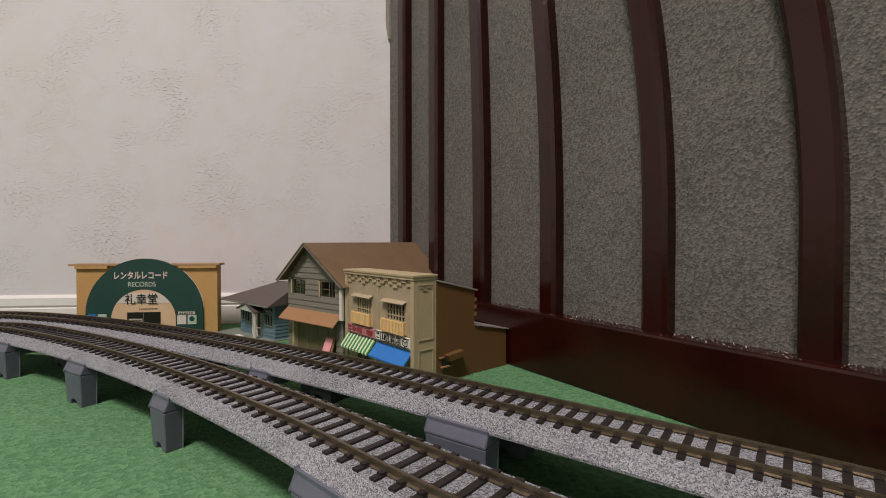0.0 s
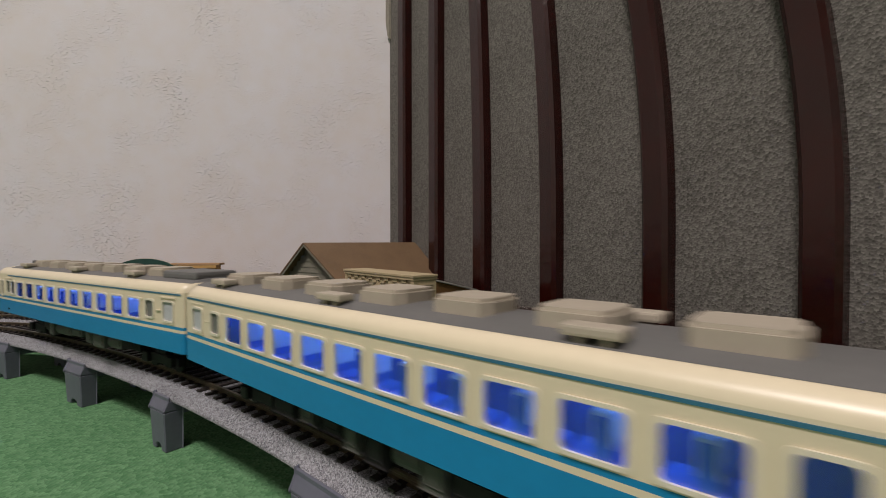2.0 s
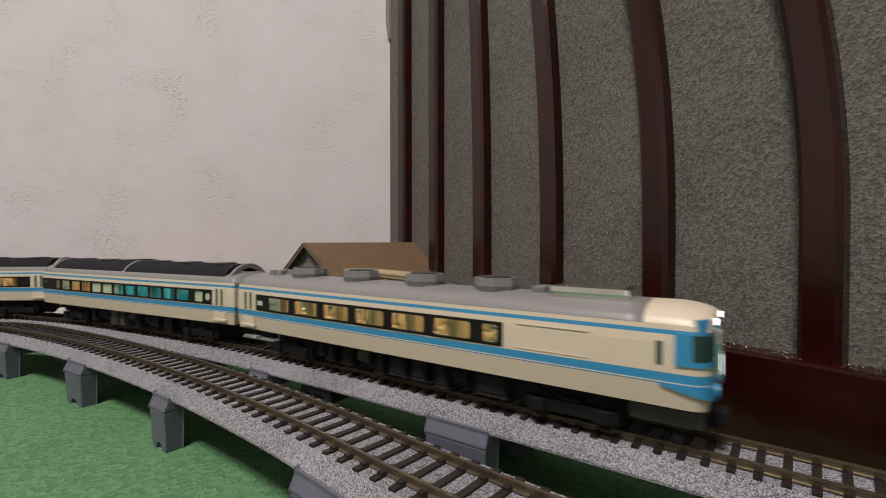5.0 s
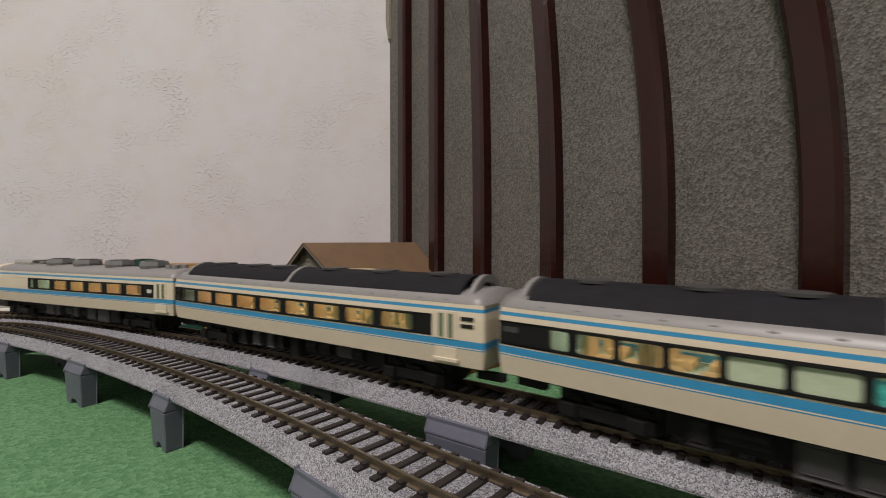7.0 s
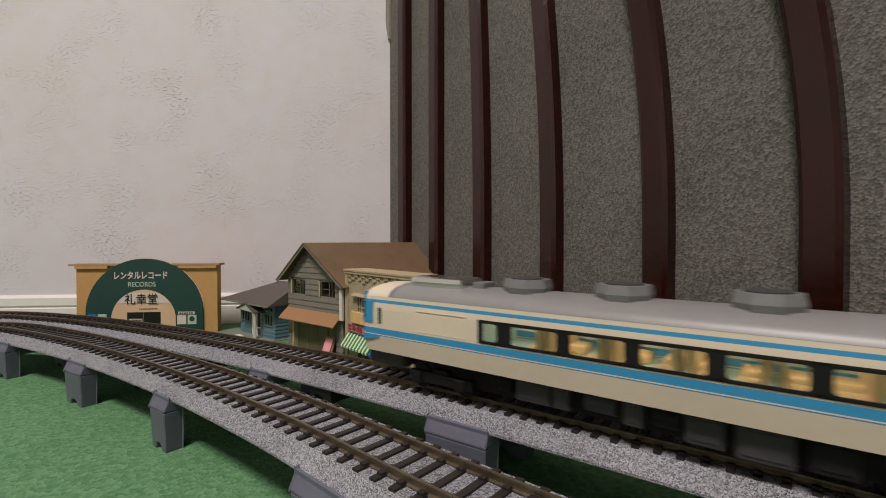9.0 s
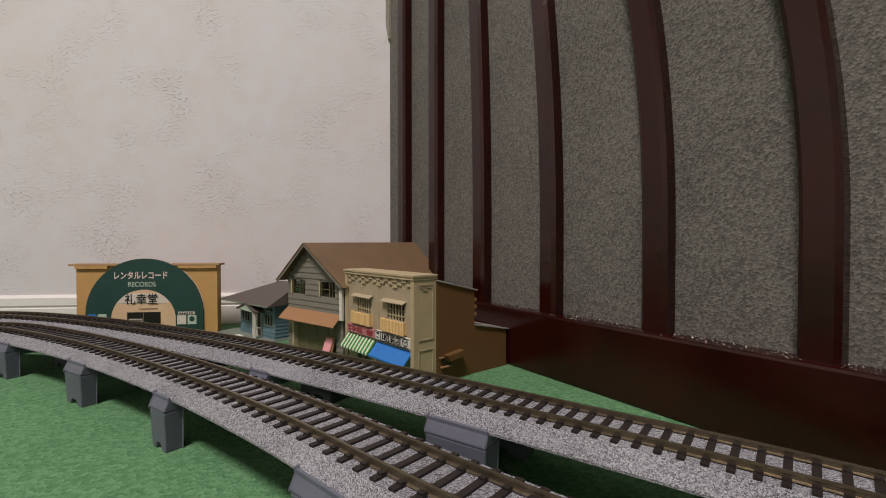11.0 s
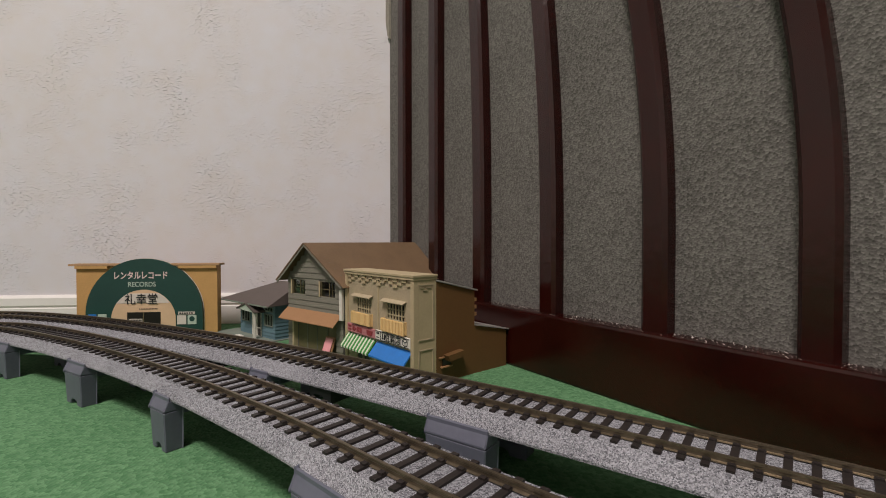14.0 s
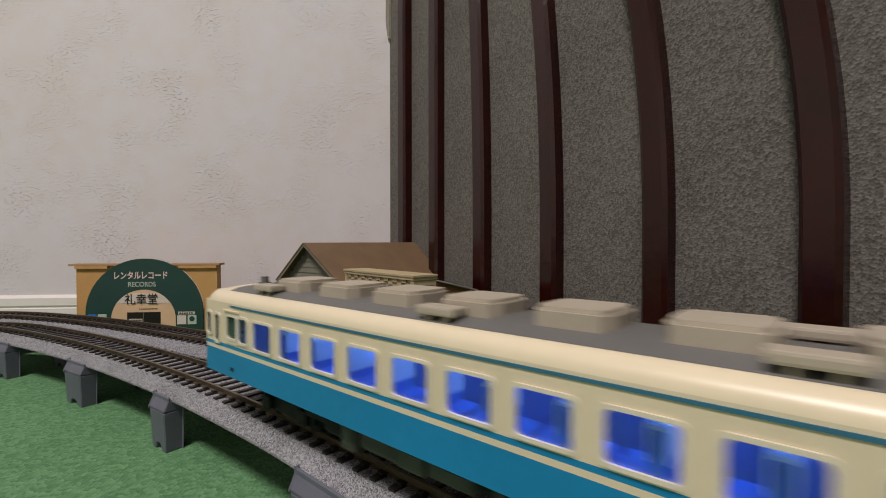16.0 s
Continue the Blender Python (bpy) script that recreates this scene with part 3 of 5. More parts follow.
def local_car(index):
    """One cream and blue local railcar; +x is its cab end."""
    L, half = .262, .0192
    car = empty("railcar", Matrix(), "cream and sky-blue model railcar with blue-lit windows on the inner track", "railcar", "inner track train")
    plan = outline(L, half, .0018, .0045)
    lean = lambda z: 0.0
    cab = L / 2
    x = lambda mm: cab - mm / 1000
    ops = [(x(9), x(5), .0268, .0352), (x(16.5), x(12.5), .0243, .0350), (x(31), x(23), .0268, .0352), (x(39.5), x(32.5), .0262, .0352) if index == 0 else (x(45), x(37.5), .0262, .0352)]
    first, pitch = (44, 18.3) if index == 0 else (50, 17.6)
    ops += [(x(first + pitch * i + 12.6), x(first + pitch * i), .0254, .0350) for i in range(10)]
    ops += [(x(235), x(227.5), .0268, .0350), (x(253.5), x(244), .0262, .0352)]
    band("lower_panel", plan, .0125, .0216, SKY_BLUE, car, label="sky-blue lower side")
    band("cream_line", plan, .0216, .0230, CREAM, car)
    band("blue_line", plan, .0230, .0243, SKY_BLUE, car)
    band("upper_panel", plan, .0243, .0398, CREAM, car, ops, label="cream side with window openings")
    for s in (-1, 1):
        part("thin_line", boxes((-L / 2 + .002, s * half - .0002, .0384, L / 2 - .026, s * half + .00025, .0391)), LINE_BLUE, car)
        for mm0, mm1 in ((22, 32), (243, 254.5)):
            part("door_leaf", boxes((x(mm1), s * (half + .0002) - .0002, .0249, x(mm0), s * (half + .0002) + .0001, .0262)), CREAM, car)
            part("rain_strip", boxes((x(mm1 + 1), s * half - .0002, .0367, x(mm0 - 1), s * half + .0006, .0372)), CREAM, car)
        part("marker_lamp", boxes((x(224), s * half - .0002, .0345, x(221.5), s * half + .0005, .0355), bevel=.0002), CREAM, car)
        part("handrail", boxes((x(242), s * half - .0002, .0305, x(238), s * half + .0008, .0310), bevel=.0002), CREAM, car)
        part("step_hole", boxes((x(28), s * half - .0002, .0150, x(26), s * half + .0003, .0162)), BLACK, car)
    windows(car, ops, half, CLEAR, RIM, {0: DARK_GLASS, 1: DARK_GLASS, 2: GREEN_GLASS, 14: DOOR_GLASS, 15: FROSTED}, lean)
    edge = [(1.0, .0398), (.985, .0410), (.94, .0422), (.86, .0432), (.78, .0438)]
    full = edge + [(-a, z) for a, z in edge[::-1]]
    roof_shell("roof_edge", plan, [(a, z) for a, z in full], -L / 2 + .0002, L / 2 - .0002, CREAM, car, .0006, label="cream rounded roof edge")
    grey = [(.80, .0437), (.6, .0447), (.3, .0453), (0, .0455), (-.3, .0453), (-.6, .0447), (-.80, .0437)]
    roof_shell("roof", plan, grey, -L / 2 + .0005, L / 2 - .017, ROOF_GREY, car, label="grey roof top")
    dome = [(.80, .0436), (.6, .0445), (.3, .0450), (0, .0452), (-.3, .0450), (-.6, .0445), (-.80, .0436)]
    roof_shell("roof_front", plan, dome, L / 2 - .0172, L / 2 - .0004, CREAM, car, .0034, label="cream roof end over the cab")
    # roof fittings
    for i in range(7):
        c = x(50 + 27.5 * i) if index == 0 else x(53 + 30.5 * i)
        q = [(c - .0092, -.0050), (c - .0074, -.0088), (c + .0074, -.0088), (c + .0092, -.0050), (c + .0092, .0050), (c + .0074, .0088), (c - .0074, .0088), (c - .0092, .0050)]
        bm = prism(q, .0445, .0492, "z")
        bmesh.ops.bevel(bm, geom=[e for e in bm.edges if all(v.co.z > .0484 for v in e.verts)], offset=.0009, segments=2, affect="EDGES")
        part("cooler", bm, COOLER, car, "beige roof cooler")
    for mm in ((43, 128, 201) if index == 0 else (76, 160, 238)):
        for s in (-1, 1):
            v = part("roof_vent", boxes((x(mm) - .0062, s * .0125 - .0030, .0452, x(mm) + .0062, s * .0125 + .0030, .0474), (x(mm) - .0035, s * .0125 - .0022, .0436, x(mm) - .002, s * .0125 + .0022, .0455), (x(mm) + .002, s * .0125 - .0022, .0436, x(mm) + .0035, s * .0125 + .0022, .0455), bevel=.0006), COOLER, car)
    if index == 0:
        part("roof_tank", boxes((x(258), -.0110, .0440, x(227), .0110, .0484), bevel=.0015), ROOF_GREY, car, "flat grey roof tank")
    bm = bmesh.new()
    cylinder(bm, .0016, .0440, .0485, 12, Matrix.Translation((x(20), .002, 0)))
    cylinder(bm, .0026, .0440, .0462, 14, Matrix.Translation((x(20), .002, 0)))
    part("whistle_cover", bm, ROOF_GREY, car)
    # cab front
    for s in (-1, 1):
        wrap("windscreen", plan, s * .0048, s * .0158, .0280, .0370, DARK_GLASS, car, label="dark wrap-around windscreen")
        wrap("screen_sill", plan, s * .0045, s * .0160, .0262, .0279, CREAM, car, .0007)
        wrap("blue_mask", plan, s * .0038, s * .0170, .0170, .0232, SKY_BLUE, car, .0003, z2=.0190)
        wrap("windscreen_rim", plan, s * .0046, s * .0162, .0370, .0378, CREAM, car, .0009)
        bm = bmesh.new()
        cylinder(bm, .0016, 0, .0022, 16, Matrix.Translation((L / 2 - .0014, s * .0098, .0400)) @ Matrix.Rotation(math.pi / 2, 4, "Y"))
        hl = part("headlamp", bm, CREAM, car)
        bm = bmesh.new()
        cylinder(bm, .0012, .0021, .0025, 14, Matrix.Translation((L / 2 - .0014, s * .0098, .0400)) @ Matrix.Rotation(math.pi / 2, 4, "Y"))
        part("lens", bm, DARK_GLASS, hl)
        bm = bmesh.new()
        cylinder(bm, .0012, 0, .0012, 16, Matrix.Translation((L / 2 - .0004, s * .0098, .0208)) @ Matrix.Rotation(math.pi / 2, 4, "Y"))
        part("tail_lamp", bm, TAIL_RED, car, "glowing red tail lamp")
        part("buffer_step", boxes((L / 2 - .002, s * .0075 - .0016, .0156, L / 2 + .0014, s * .0075 + .0016, .0168), bevel=.0005), RIM, car)
        part("front_handrail", boxes((L / 2, s * .0042 - .0003, .024, L / 2 + .0009, s * .0042 + .0003, .0345), bevel=.0002), RIM, car)
        part("wiper", boxes((L / 2 + .0002, s * .0075 - .0003, .0288, L / 2 + .0010, s * .0075 + .0003, .0330), bevel=.0002), RIM, car)
    part("gangway_door", boxes((L / 2 - .0005, -.0036, .0165, L / 2 + .0007, .0036, .0365), bevel=.0003), CREAM, car)
    part("door_window", boxes((L / 2 + .0004, -.0024, .0290, L / 2 + .0010, .0024, .0358), bevel=.0002), DARK_GLASS, car)
    part("destination_sign", boxes((L / 2 - .002, -.0042, .0385, L / 2 + .0006, .0042, .0405), bevel=.0004), SIGN_ORANGE, car, "dim red-brown destination sign")
    part("brake_hoses", boxes((L / 2 - .001, -.0035, .0128, L / 2 + .0016, .0035, .0160), bevel=.0006), RIM, car)
    # inside
    part("cabin_floor", boxes((-L / 2 + .002, -.0168, .0185, L / 2 - .016, .0168, .0195)), BLUE_LINING, car)
    part("cabin_ceiling", boxes((-L / 2 + .002, -.0165, .0388, L / 2 - .016, .0165, .0392)), BLUE_LINING, car)
    part("cabin_light", boxes((-L / 2 + .02, -.0030, .0378, L / 2 - .05, .0030, .0386)), BLUE_LIGHT, car, "glowing blue ceiling light")
    part("cab_wall", boxes((x(32.4), -.0168, .0195, x(31.4), .0168, .0390), (x(224), -.0168, .0195, x(223), .0168, .0390)), BLUE_LINING, car)
    # added lengthwise partition, so that the windows look blue all over
    part("added_partition", boxes((x(222), -.0006, .0195, x(36), .0006, .0388)), BLUE_LINING, car)
    seats(car, [x(52 + 8.8 * i) for i in range(20)], .0195, BLUE_SEAT, HEADREST)
    car.scale = (1, 1, 1.055)
    for bx in (-.085, .085):
        bogie(car, bx, BLACK, .0036, -.006 if index == 0 else .006)
    underfloor(car, L, .0128, (UNDER, UNDER, UNDER_DARK), 11 + index)
    return car


def express_car(kind, index):
    """One ivory limited-express car with two blue stripes; +x is the cab end or, on a middle car, its door end."""
    L, half = (.260 if kind == "cab" else .250), .0190
    zb = .0150
    what = {"cab": "ivory blue-striped express cab car with grey roof fans", "plain": "ivory blue-striped express car with black roof radiators",
            "teal": "ivory blue-striped express car with radiators and teal seats"}[kind]
    car = empty("express_railcar", Matrix(), what, "railcar", "outer track train")
    plan = outline(L, half, .0015, .0065 if kind == "cab" else .0015)
    lean = lambda z: max(0.0, .0012 - max(0.0, z - .0180) * .25) + max(0.0, z - .034) * .10
    c = L / 2
    if kind == "cab":
        x = lambda mm: c - .010 - mm / 1000
        spans = [(64, 71.5)] + [(77 + 24.1 * i, 77 + 24.1 * i + 19.6) for i in range(6)]
        blk, door, extra = (62, 229.5), (231.5, 243.5), []
    elif kind == "plain":
        x = lambda mm: -c + mm / 1000
        spans = [(2.5, 8), (10, 27.5), (30.5, 48.5)] + [(51.5 + 23.6 * i, 51.5 + 23.6 * i + 20.2) for i in range(7)]
        blk, door, extra = (1.2, 223.5), (225.5, 236.5), [238.5, 245]
    else:
        x = lambda mm: -c + mm / 1000
        spans = [(24, 32)] + [(34.5 + 15.7 * i, 34.5 + 15.7 * i + 14.0) for i in range(11)] + [(211, 220)]
        blk, door, extra = (1.2, 229), (231, 242), []
    ops = [(min(x(a), x(b)), max(x(a), x(b)), .0277, .0352) for a, b in spans]
    band("lower_panel", plan, zb, .0226, IVORY, car, lean=lean, label="ivory lower side")
    band("fine_line", plan, .0226, .0230, STRIPE_BLUE, car, lean=lean)
    band("gap_line", plan, .0230, .0234, IVORY, car, lean=lean)
    band("waist_stripe", plan, .0234, .0262, STRIPE_BLUE, car, lean=lean, label="blue waist stripe")
    band("upper_panel", plan, .0262, .0382, IVORY, car, ops, lean=lean, label="ivory side with window openings")
    band("eaves_stripe", plan, .0382, .0396, STRIPE_BLUE, car, lean=lean, label="blue stripe under the roof")
    band("eaves_panel", plan, .0396, .0412, IVORY, car, lean=lean)
    # black window surround, built between the panes
    for s in (-1, 1):
        xa, xb = sorted((x(blk[0]), x(blk[1])))
        cuts = [xa] + [v for o in sorted(ops) if xa <= o[0] and o[1] <= xb for v in o[:2]] + [xb]
        bm = bmesh.new()
        y = s * (half - lean(.031))
        for a, b in zip(cuts[0::2], cuts[1::2]):
            if b - a > 1e-5:
                box(bm, a, y - .0002, .0268, b, y + .00025, .0361)
        box(bm, xa, y - .0002, .0268, xb, y + .00025, .0277)
        box(bm, xa, y - .0002, .0352, xb, y + .00025, .0361)
        part("window_band", bm, BLACK, car, "black window surround")
        d0, d1 = sorted((x(door[0]), x(door[1])))
        dr = part("door", boxes((d0, y - .0003, .0168, d1, y + .0004, .0226), (d0, y - .0003, .0262, d1, y + .0003, .0380), bevel=.0002), IVORY, car)
        for k in (.28, .72):
            m = d0 + (d1 - d0) * k
            part("door_window", boxes((m - .0013, y - .0004, .0268, m + .0013, y + .0006, .0370), bevel=.0002), OLIVE_PANE, dr)
        part("door_step", boxes((d0 - .001, y - .001, .0166, d1 + .001, y + .0006, .0182), bevel=.0003), IVORY, dr)
        for e in extra[:1]:
            for z in (.0315, .0345):
                v0, v1 = sorted((x(extra[0]), x(extra[1])))
                part("side_grille", boxes((v0, y - .0003, z, v1, y + .0004, z + .0016), bevel=.0002), UNDER_DARK, car)
        if kind == "teal":
            bm = bmesh.new()
            cylinder(bm, .0022, -.0004, .0005, 20, Matrix.Translation((x(225), y, .0315)) @ Matrix.Rotation(math.pi / 2, 4, "X"))
            part("class_mark", bm, CURTAIN, car, "pale green round mark")
            part("side_grille", boxes((x(3), y - .0003, .0318, x(10), y + .0005, .0340), bevel=.0002), UNDER_GREY, car)
        if kind == "cab":
            part("company_mark", boxes((x(227.5), y - .0003, .0300, x(226), y + .0005, .0326), (x(225.5), y - .0003, .0300, x(223), y + .0005, .0326)), SIGN_PLAIN, car)
            for z in (.0272, .0362):
                part("radiator_edge", boxes((x(56), y - .0002, z, x(28), y + .00012, z + .0003)), IVORY, car)
            part("cab_door_window", boxes((x(6), y - .0003, .0285, x(4), y + .0004, .0360), bevel=.0003), GREEN_GLASS, car)
    kinds = {}
    if kind == "teal":
        kinds = {4: CURTAIN, 5: CURTAIN, 12: CURTAIN}
    windows(car, ops, half, GREENISH, BLACK, kinds, lean)
    prof = [(.965, .0412), (.93, .0426), (.84, .0442), (.66, .0456), (.35, .0467), (0, .0471)]
    prof = prof + [(-a, z) for a, z in prof[-2::-1]]
    if kind == "cab":
        roof_shell("roof", plan, prof, -L / 2 + .0003, L / 2 - .020, SILVER_ROOF, car, label="silver-grey roof")
        roof_shell("roof_front", plan, prof, L / 2 - .0202, L / 2 - .0004, IVORY, car, .0022)
    else:
        roof_shell("roof", plan, prof, -L / 2 + .0003, L / 2 - .0003, SILVER_ROOF, car, label="silver-grey roof")
    if kind == "cab":
        part("roof_block", boxes((x(47), -.0095, .0450, x(16), .0095, .0508), bevel=.0024), CHROME, car, "bright metal roof block")
        part("roof_box", boxes((x(56), -.005, .0458, x(50), .005, .0494), bevel=.0008), FAN_GREY, car)
        for i, mm in enumerate((75, 115, 159, 203)):
            bm = bmesh.new()
            cylinder(bm, .0098, .0455, .0486, 8, Matrix.Translation((x(mm), 0, 0)) @ Matrix.Rotation(radians(22.5), 4, "Z"), r2=.0106)
            cylinder(bm, .0106, .0486, .0518, 8, Matrix.Translation((x(mm), 0, 0)) @ Matrix.Rotation(radians(22.5), 4, "Z"), r2=.0098)
            fan = part("roof_fan", bm, FAN_GREY, car, "grey octagonal roof fan")
            bm = bmesh.new()
            cylinder(bm, .0070, .0517, .0523, 20, Matrix.Translation((x(mm), 0, 0)))
            part("fan_grille", bm, UNDER_GREY, fan)
        for mm in (226, 233):
            bm = bmesh.new()
            cylinder(bm, .0026, .0455, .0495, 14, Matrix.Translation((x(mm), .004, 0)))
            cylinder(bm, .0026, .0455, .0495, 14, Matrix.Translation((x(mm), -.004, 0)))
            part("exhaust", bm, SILVER_ROOF, car)
    else:
        for a, b in ((12, 116), (121, 236)):
            arc = [(math.sin(radians(t)) * .0184, .0350 + math.cos(radians(t)) * .0172) for t in range(-76, 77, 8)]
            low = [(y * .93, z - .0016) for y, z in arc[::-1]]
            bm = prism(arc + low, x(a), x(b))
            part("radiator", bm, RADIATOR, car, "black curved roof radiator")
            mm = a + 8
            while mm < b - 4:
                for s in (-1, 1):
                    put("radiator_foot", shared(("radiator_foot", "s"), lambda: boxes((-.0013, -.0008, -.0016, .0013, .0008, .0012), bevel=.0003), SILVER_ROOF), car, Matrix.Translation((x(mm), s * .0170, .0418)))
                mm += 14.5
            for mm in (a + 22, a + 60, b - 18):
                bm = bmesh.new()
                cylinder(bm, .0072, .0516, .0526, 20, Matrix.Translation((x(mm), 0, 0)))
                part("radiator_cap", bm, UNDER_GREY, car)
        for mm in (9, 118.5, 241):
            arc = [(math.sin(radians(t)) * .0176, .0352 + math.cos(radians(t)) * .0174) for t in range(-62, 63, 12)]
            low = [(y * .86, z - .003) for y, z in arc[::-1]]
            part("roof_arch", prism(arc + low, x(mm) - .0012, x(mm) + .0012), SILVER_ROOF, car, "pale grey roof arch")
        part("roof_box", boxes((x(243) - .003, -.007, .0445, x(243) + .003, .007, .0470), bevel=.0008), SILVER_ROOF, car)
    if kind == "cab":
        for s in (-1, 1):
            wrap("windscreen", plan, s * .0042, s * .0215, .0304, .0384, GREEN_GLASS, car, .0004, label="dark green wrap-around windscreen")
            wrap("screen_frame", plan, s * .0038, s * .0265, .0288, .0304, STRIPE_BLUE, car, .0006)
            wrap("screen_frame", plan, s * .0216, s * .0265, .0304, .0390, STRIPE_BLUE, car, .0006)
            wrap("screen_frame", plan, s * .0038, s * .0058, .0304, .0390, STRIPE_BLUE, car, .0006)
            wrap("visor", plan, s * .0030, s * .0185, .0386, .0432, STRIPE_BLUE, car, .0010, slope=.10, label="blue visor over the windscreen")
            wrap("blue_mask", plan, s * .0050, s * .0310, .0162, .0231, STRIPE_BLUE, car, .0004, z2=.0222)
            bm = bmesh.new()
            cylinder(bm, .0015, 0, .0022, 16, Matrix.Translation((L / 2 - .0018, s * .0095, .0421)) @ Matrix.Rotation(math.pi / 2, 4, "Y"))
            h = part("headlamp", bm, IVORY, car)
            bm = bmesh.new()
            cylinder(bm, .0010, .0020, .0026, 14, Matrix.Translation((L / 2 - .0018, s * .0095, .0421)) @ Matrix.Rotation(math.pi / 2, 4, "Y"))
            part("lens", bm, HEAD_WHITE if index == 0 else DARK_GLASS, h, "glowing white headlamp" if index == 0 else "")
            bm = bmesh.new()
            cylinder(bm, .0022, 0, .0024, 16, Matrix.Translation((L / 2 - .0008, s * .0098, .0206)) @ Matrix.Rotation(math.pi / 2, 4, "Y"))
            part("lower_lamp", bm, STRIPE_BLUE, car)
            part("front_handrail", boxes((L / 2, s * .0046 - .0003, .022, L / 2 + .0016, s * .0046 + .0003, .0345), bevel=.0002), CHROME, car)
        part("gangway_door", boxes((L / 2 - .003, -.0038, .0186, L / 2 + .0012, .0038, .0380), bevel=.0006), IVORY, car)
        part("door_window", boxes((L / 2 + .0006, -.0027, .0310, L / 2 + .0015, .0027, .0368), bevel=.0003), GREEN_GLASS, car)
        part("name_board", boxes((L / 2 + .0008, -.0029, .0240, L / 2 + .0017, .0029, .0296), bevel=.0003), SIGN_WHITE if index == 0 else IVORY, car, "lit white name board" if index == 0 else "")
        part("front_skirt", boxes((L / 2 - .026, -.0145, .0075, L / 2 - .002, .0145, .0182), bevel=.003), UNDER_GREY, car, "grey front skirt")
        part("coupler_head", boxes((L / 2 - .003, -.0035, .0075, L / 2 + .004, .0035, .0125), bevel=.0008), BLACK, car)
    seat = TEAL_SEAT if kind == "teal" else TAN_SEAT
    part("cabin_floor", boxes((-L / 2 + .002, -.0162, .0215, L / 2 - .017, .0162, .0225)), GREEN_LINING, car)
    part("cabin_ceiling", boxes((-L / 2 + .002, -.0162, .0396, L / 2 - .017, .0162, .0400)), GREEN_LINING, car)
    part("cabin_light", boxes((-L / 2 + .02, -.0025, .0388, L / 2 - .05, .0025, .0395)), WARM_LIGHT, car, "glowing warm ceiling light")
    if kind == "cab":
        seats(car, [x(83 + 12.0 * i) for i in range(12)], .0225, seat)
        part("end_wall", boxes((x(61), -.0162, .0225, x(60), .0162, .0396), (x(226), -.0162, .0225, x(225), .0162, .0396)), GREEN_LINING, car)
    elif kind == "plain":
        seats(car, [x(24 + 11.9 * i) for i in range(16)], .0225, seat)
        part("end_wall", boxes((x(10), -.0162, .0225, x(9), .0162, .0396), (x(218), -.0162, .0225, x(217), .0162, .0396)), GREEN_LINING, car)
    else:
        seats(car, [x(40 + 12 * i) for i in range(4)], .0225, TAN_SEAT)
        seats(car, [x(117 + 11.6 * i) for i in range(8)], .0225, seat)
        part("end_wall", boxes((x(22), -.0162, .0225, x(21), .0162, .0396), (x(97), -.0162, .0225, x(96), .0162, .0396), (x(207), -.0162, .0225, x(206), .0162, .0396)), GREEN_LINING, car)
    car.scale = (1, 1, 1.04)
    for bx in (-.083, .083):
        bogie(car, bx, BLACK)
    underfloor(car, L, zb, (BLACK, UNDER_DARK, UNDER_DARK, UNDER_GREY), 31 + index, .0132)
    return car


SIGN_PLAIN = material("off_white_print", (0.60, 0.60, 0.58), 0.5, vary=0.04, scale=60)
CARS_A = [local_car(0), local_car(1)]
CARS_B = [express_car("cab", 0), express_car("teal", 1), express_car("plain", 2), express_car("cab", 3)]

# ---- card and plastic model houses ----
CARD_OCHRE = material("ochre_card", (0.47, 0.275, 0.095), 0.75, vary=0.06, scale=50, bump=0.0002, bump_scale=900)
CARD_ROOF = material("tan_card_roof", (0.36, 0.22, 0.11), 0.75, vary=0.08, scale=50)
DARK_GREEN = material("dark_green_card", (0.010, 0.048, 0.038), 0.5, vary=0.08, scale=40)
PEACH = material("peach_card", (0.60, 0.42, 0.26), 0.7, vary=0.04, scale=50)
PALE_CARD = material("pale_card", (0.58, 0.53, 0.46), 0.7, vary=0.04, scale=50)
PINK_PRINT = material("pink_white_print", (0.72, 0.55, 0.52), 0.6, vary=0.04, scale=60)
PALE_PRINT = material("pale_green_print", (0.42, 0.50, 0.42), 0.6, vary=0.04, scale=60)
BLACK_PRINT = material("black_print", (0.012, 0.012, 0.012), 0.6, vary=0.1, scale=60)
SHOP_WALL = material("greenish_khaki_wall", (0.345, 0.285, 0.185), 0.7, vary=0.12, scale=60, bump=0.0003, bump_scale=500)
SHOP_TRIM = material("khaki_yellow_trim", (0.40, 0.325, 0.195), 0.65, vary=0.06, scale=60)
BROWN_WALL = material("brown_card_wall", (0.120, 0.056, 0.014), 0.7, vary=0.05, scale=40)
# near-black colour on flat sheets stands in for the shade inside openings
WINDOW_DARK = material("painted_opening_shade", (0.012, 0.010, 0.008), 0.4, vary=0.2, scale=60)
GRILLE = material("khaki_grille", (0.36, 0.31, 0.19), 0.6, vary=0.08, scale=80)
BALCONY = material("pale_orange_railing", (0.72, 0.50, 0.22), 0.6, vary=0.05, scale=80)
AWNING_GREEN = material("green_awning", (0.045, 0.22, 0.045), 0.6, vary=0.08, scale=80)
AWNING_WHITE = material("white_awning_stripe", (0.62, 0.66, 0.52), 0.6, vary=0.06, scale=80)
AWNING_BLUE = material("blue_awning", (0.018, 0.16, 0.50), 0.45, vary=0.08, scale=80)
PINK_SIGN = material("pink_sign", (0.42, 0.16, 0.17), 0.6, vary=0.06, scale=80)
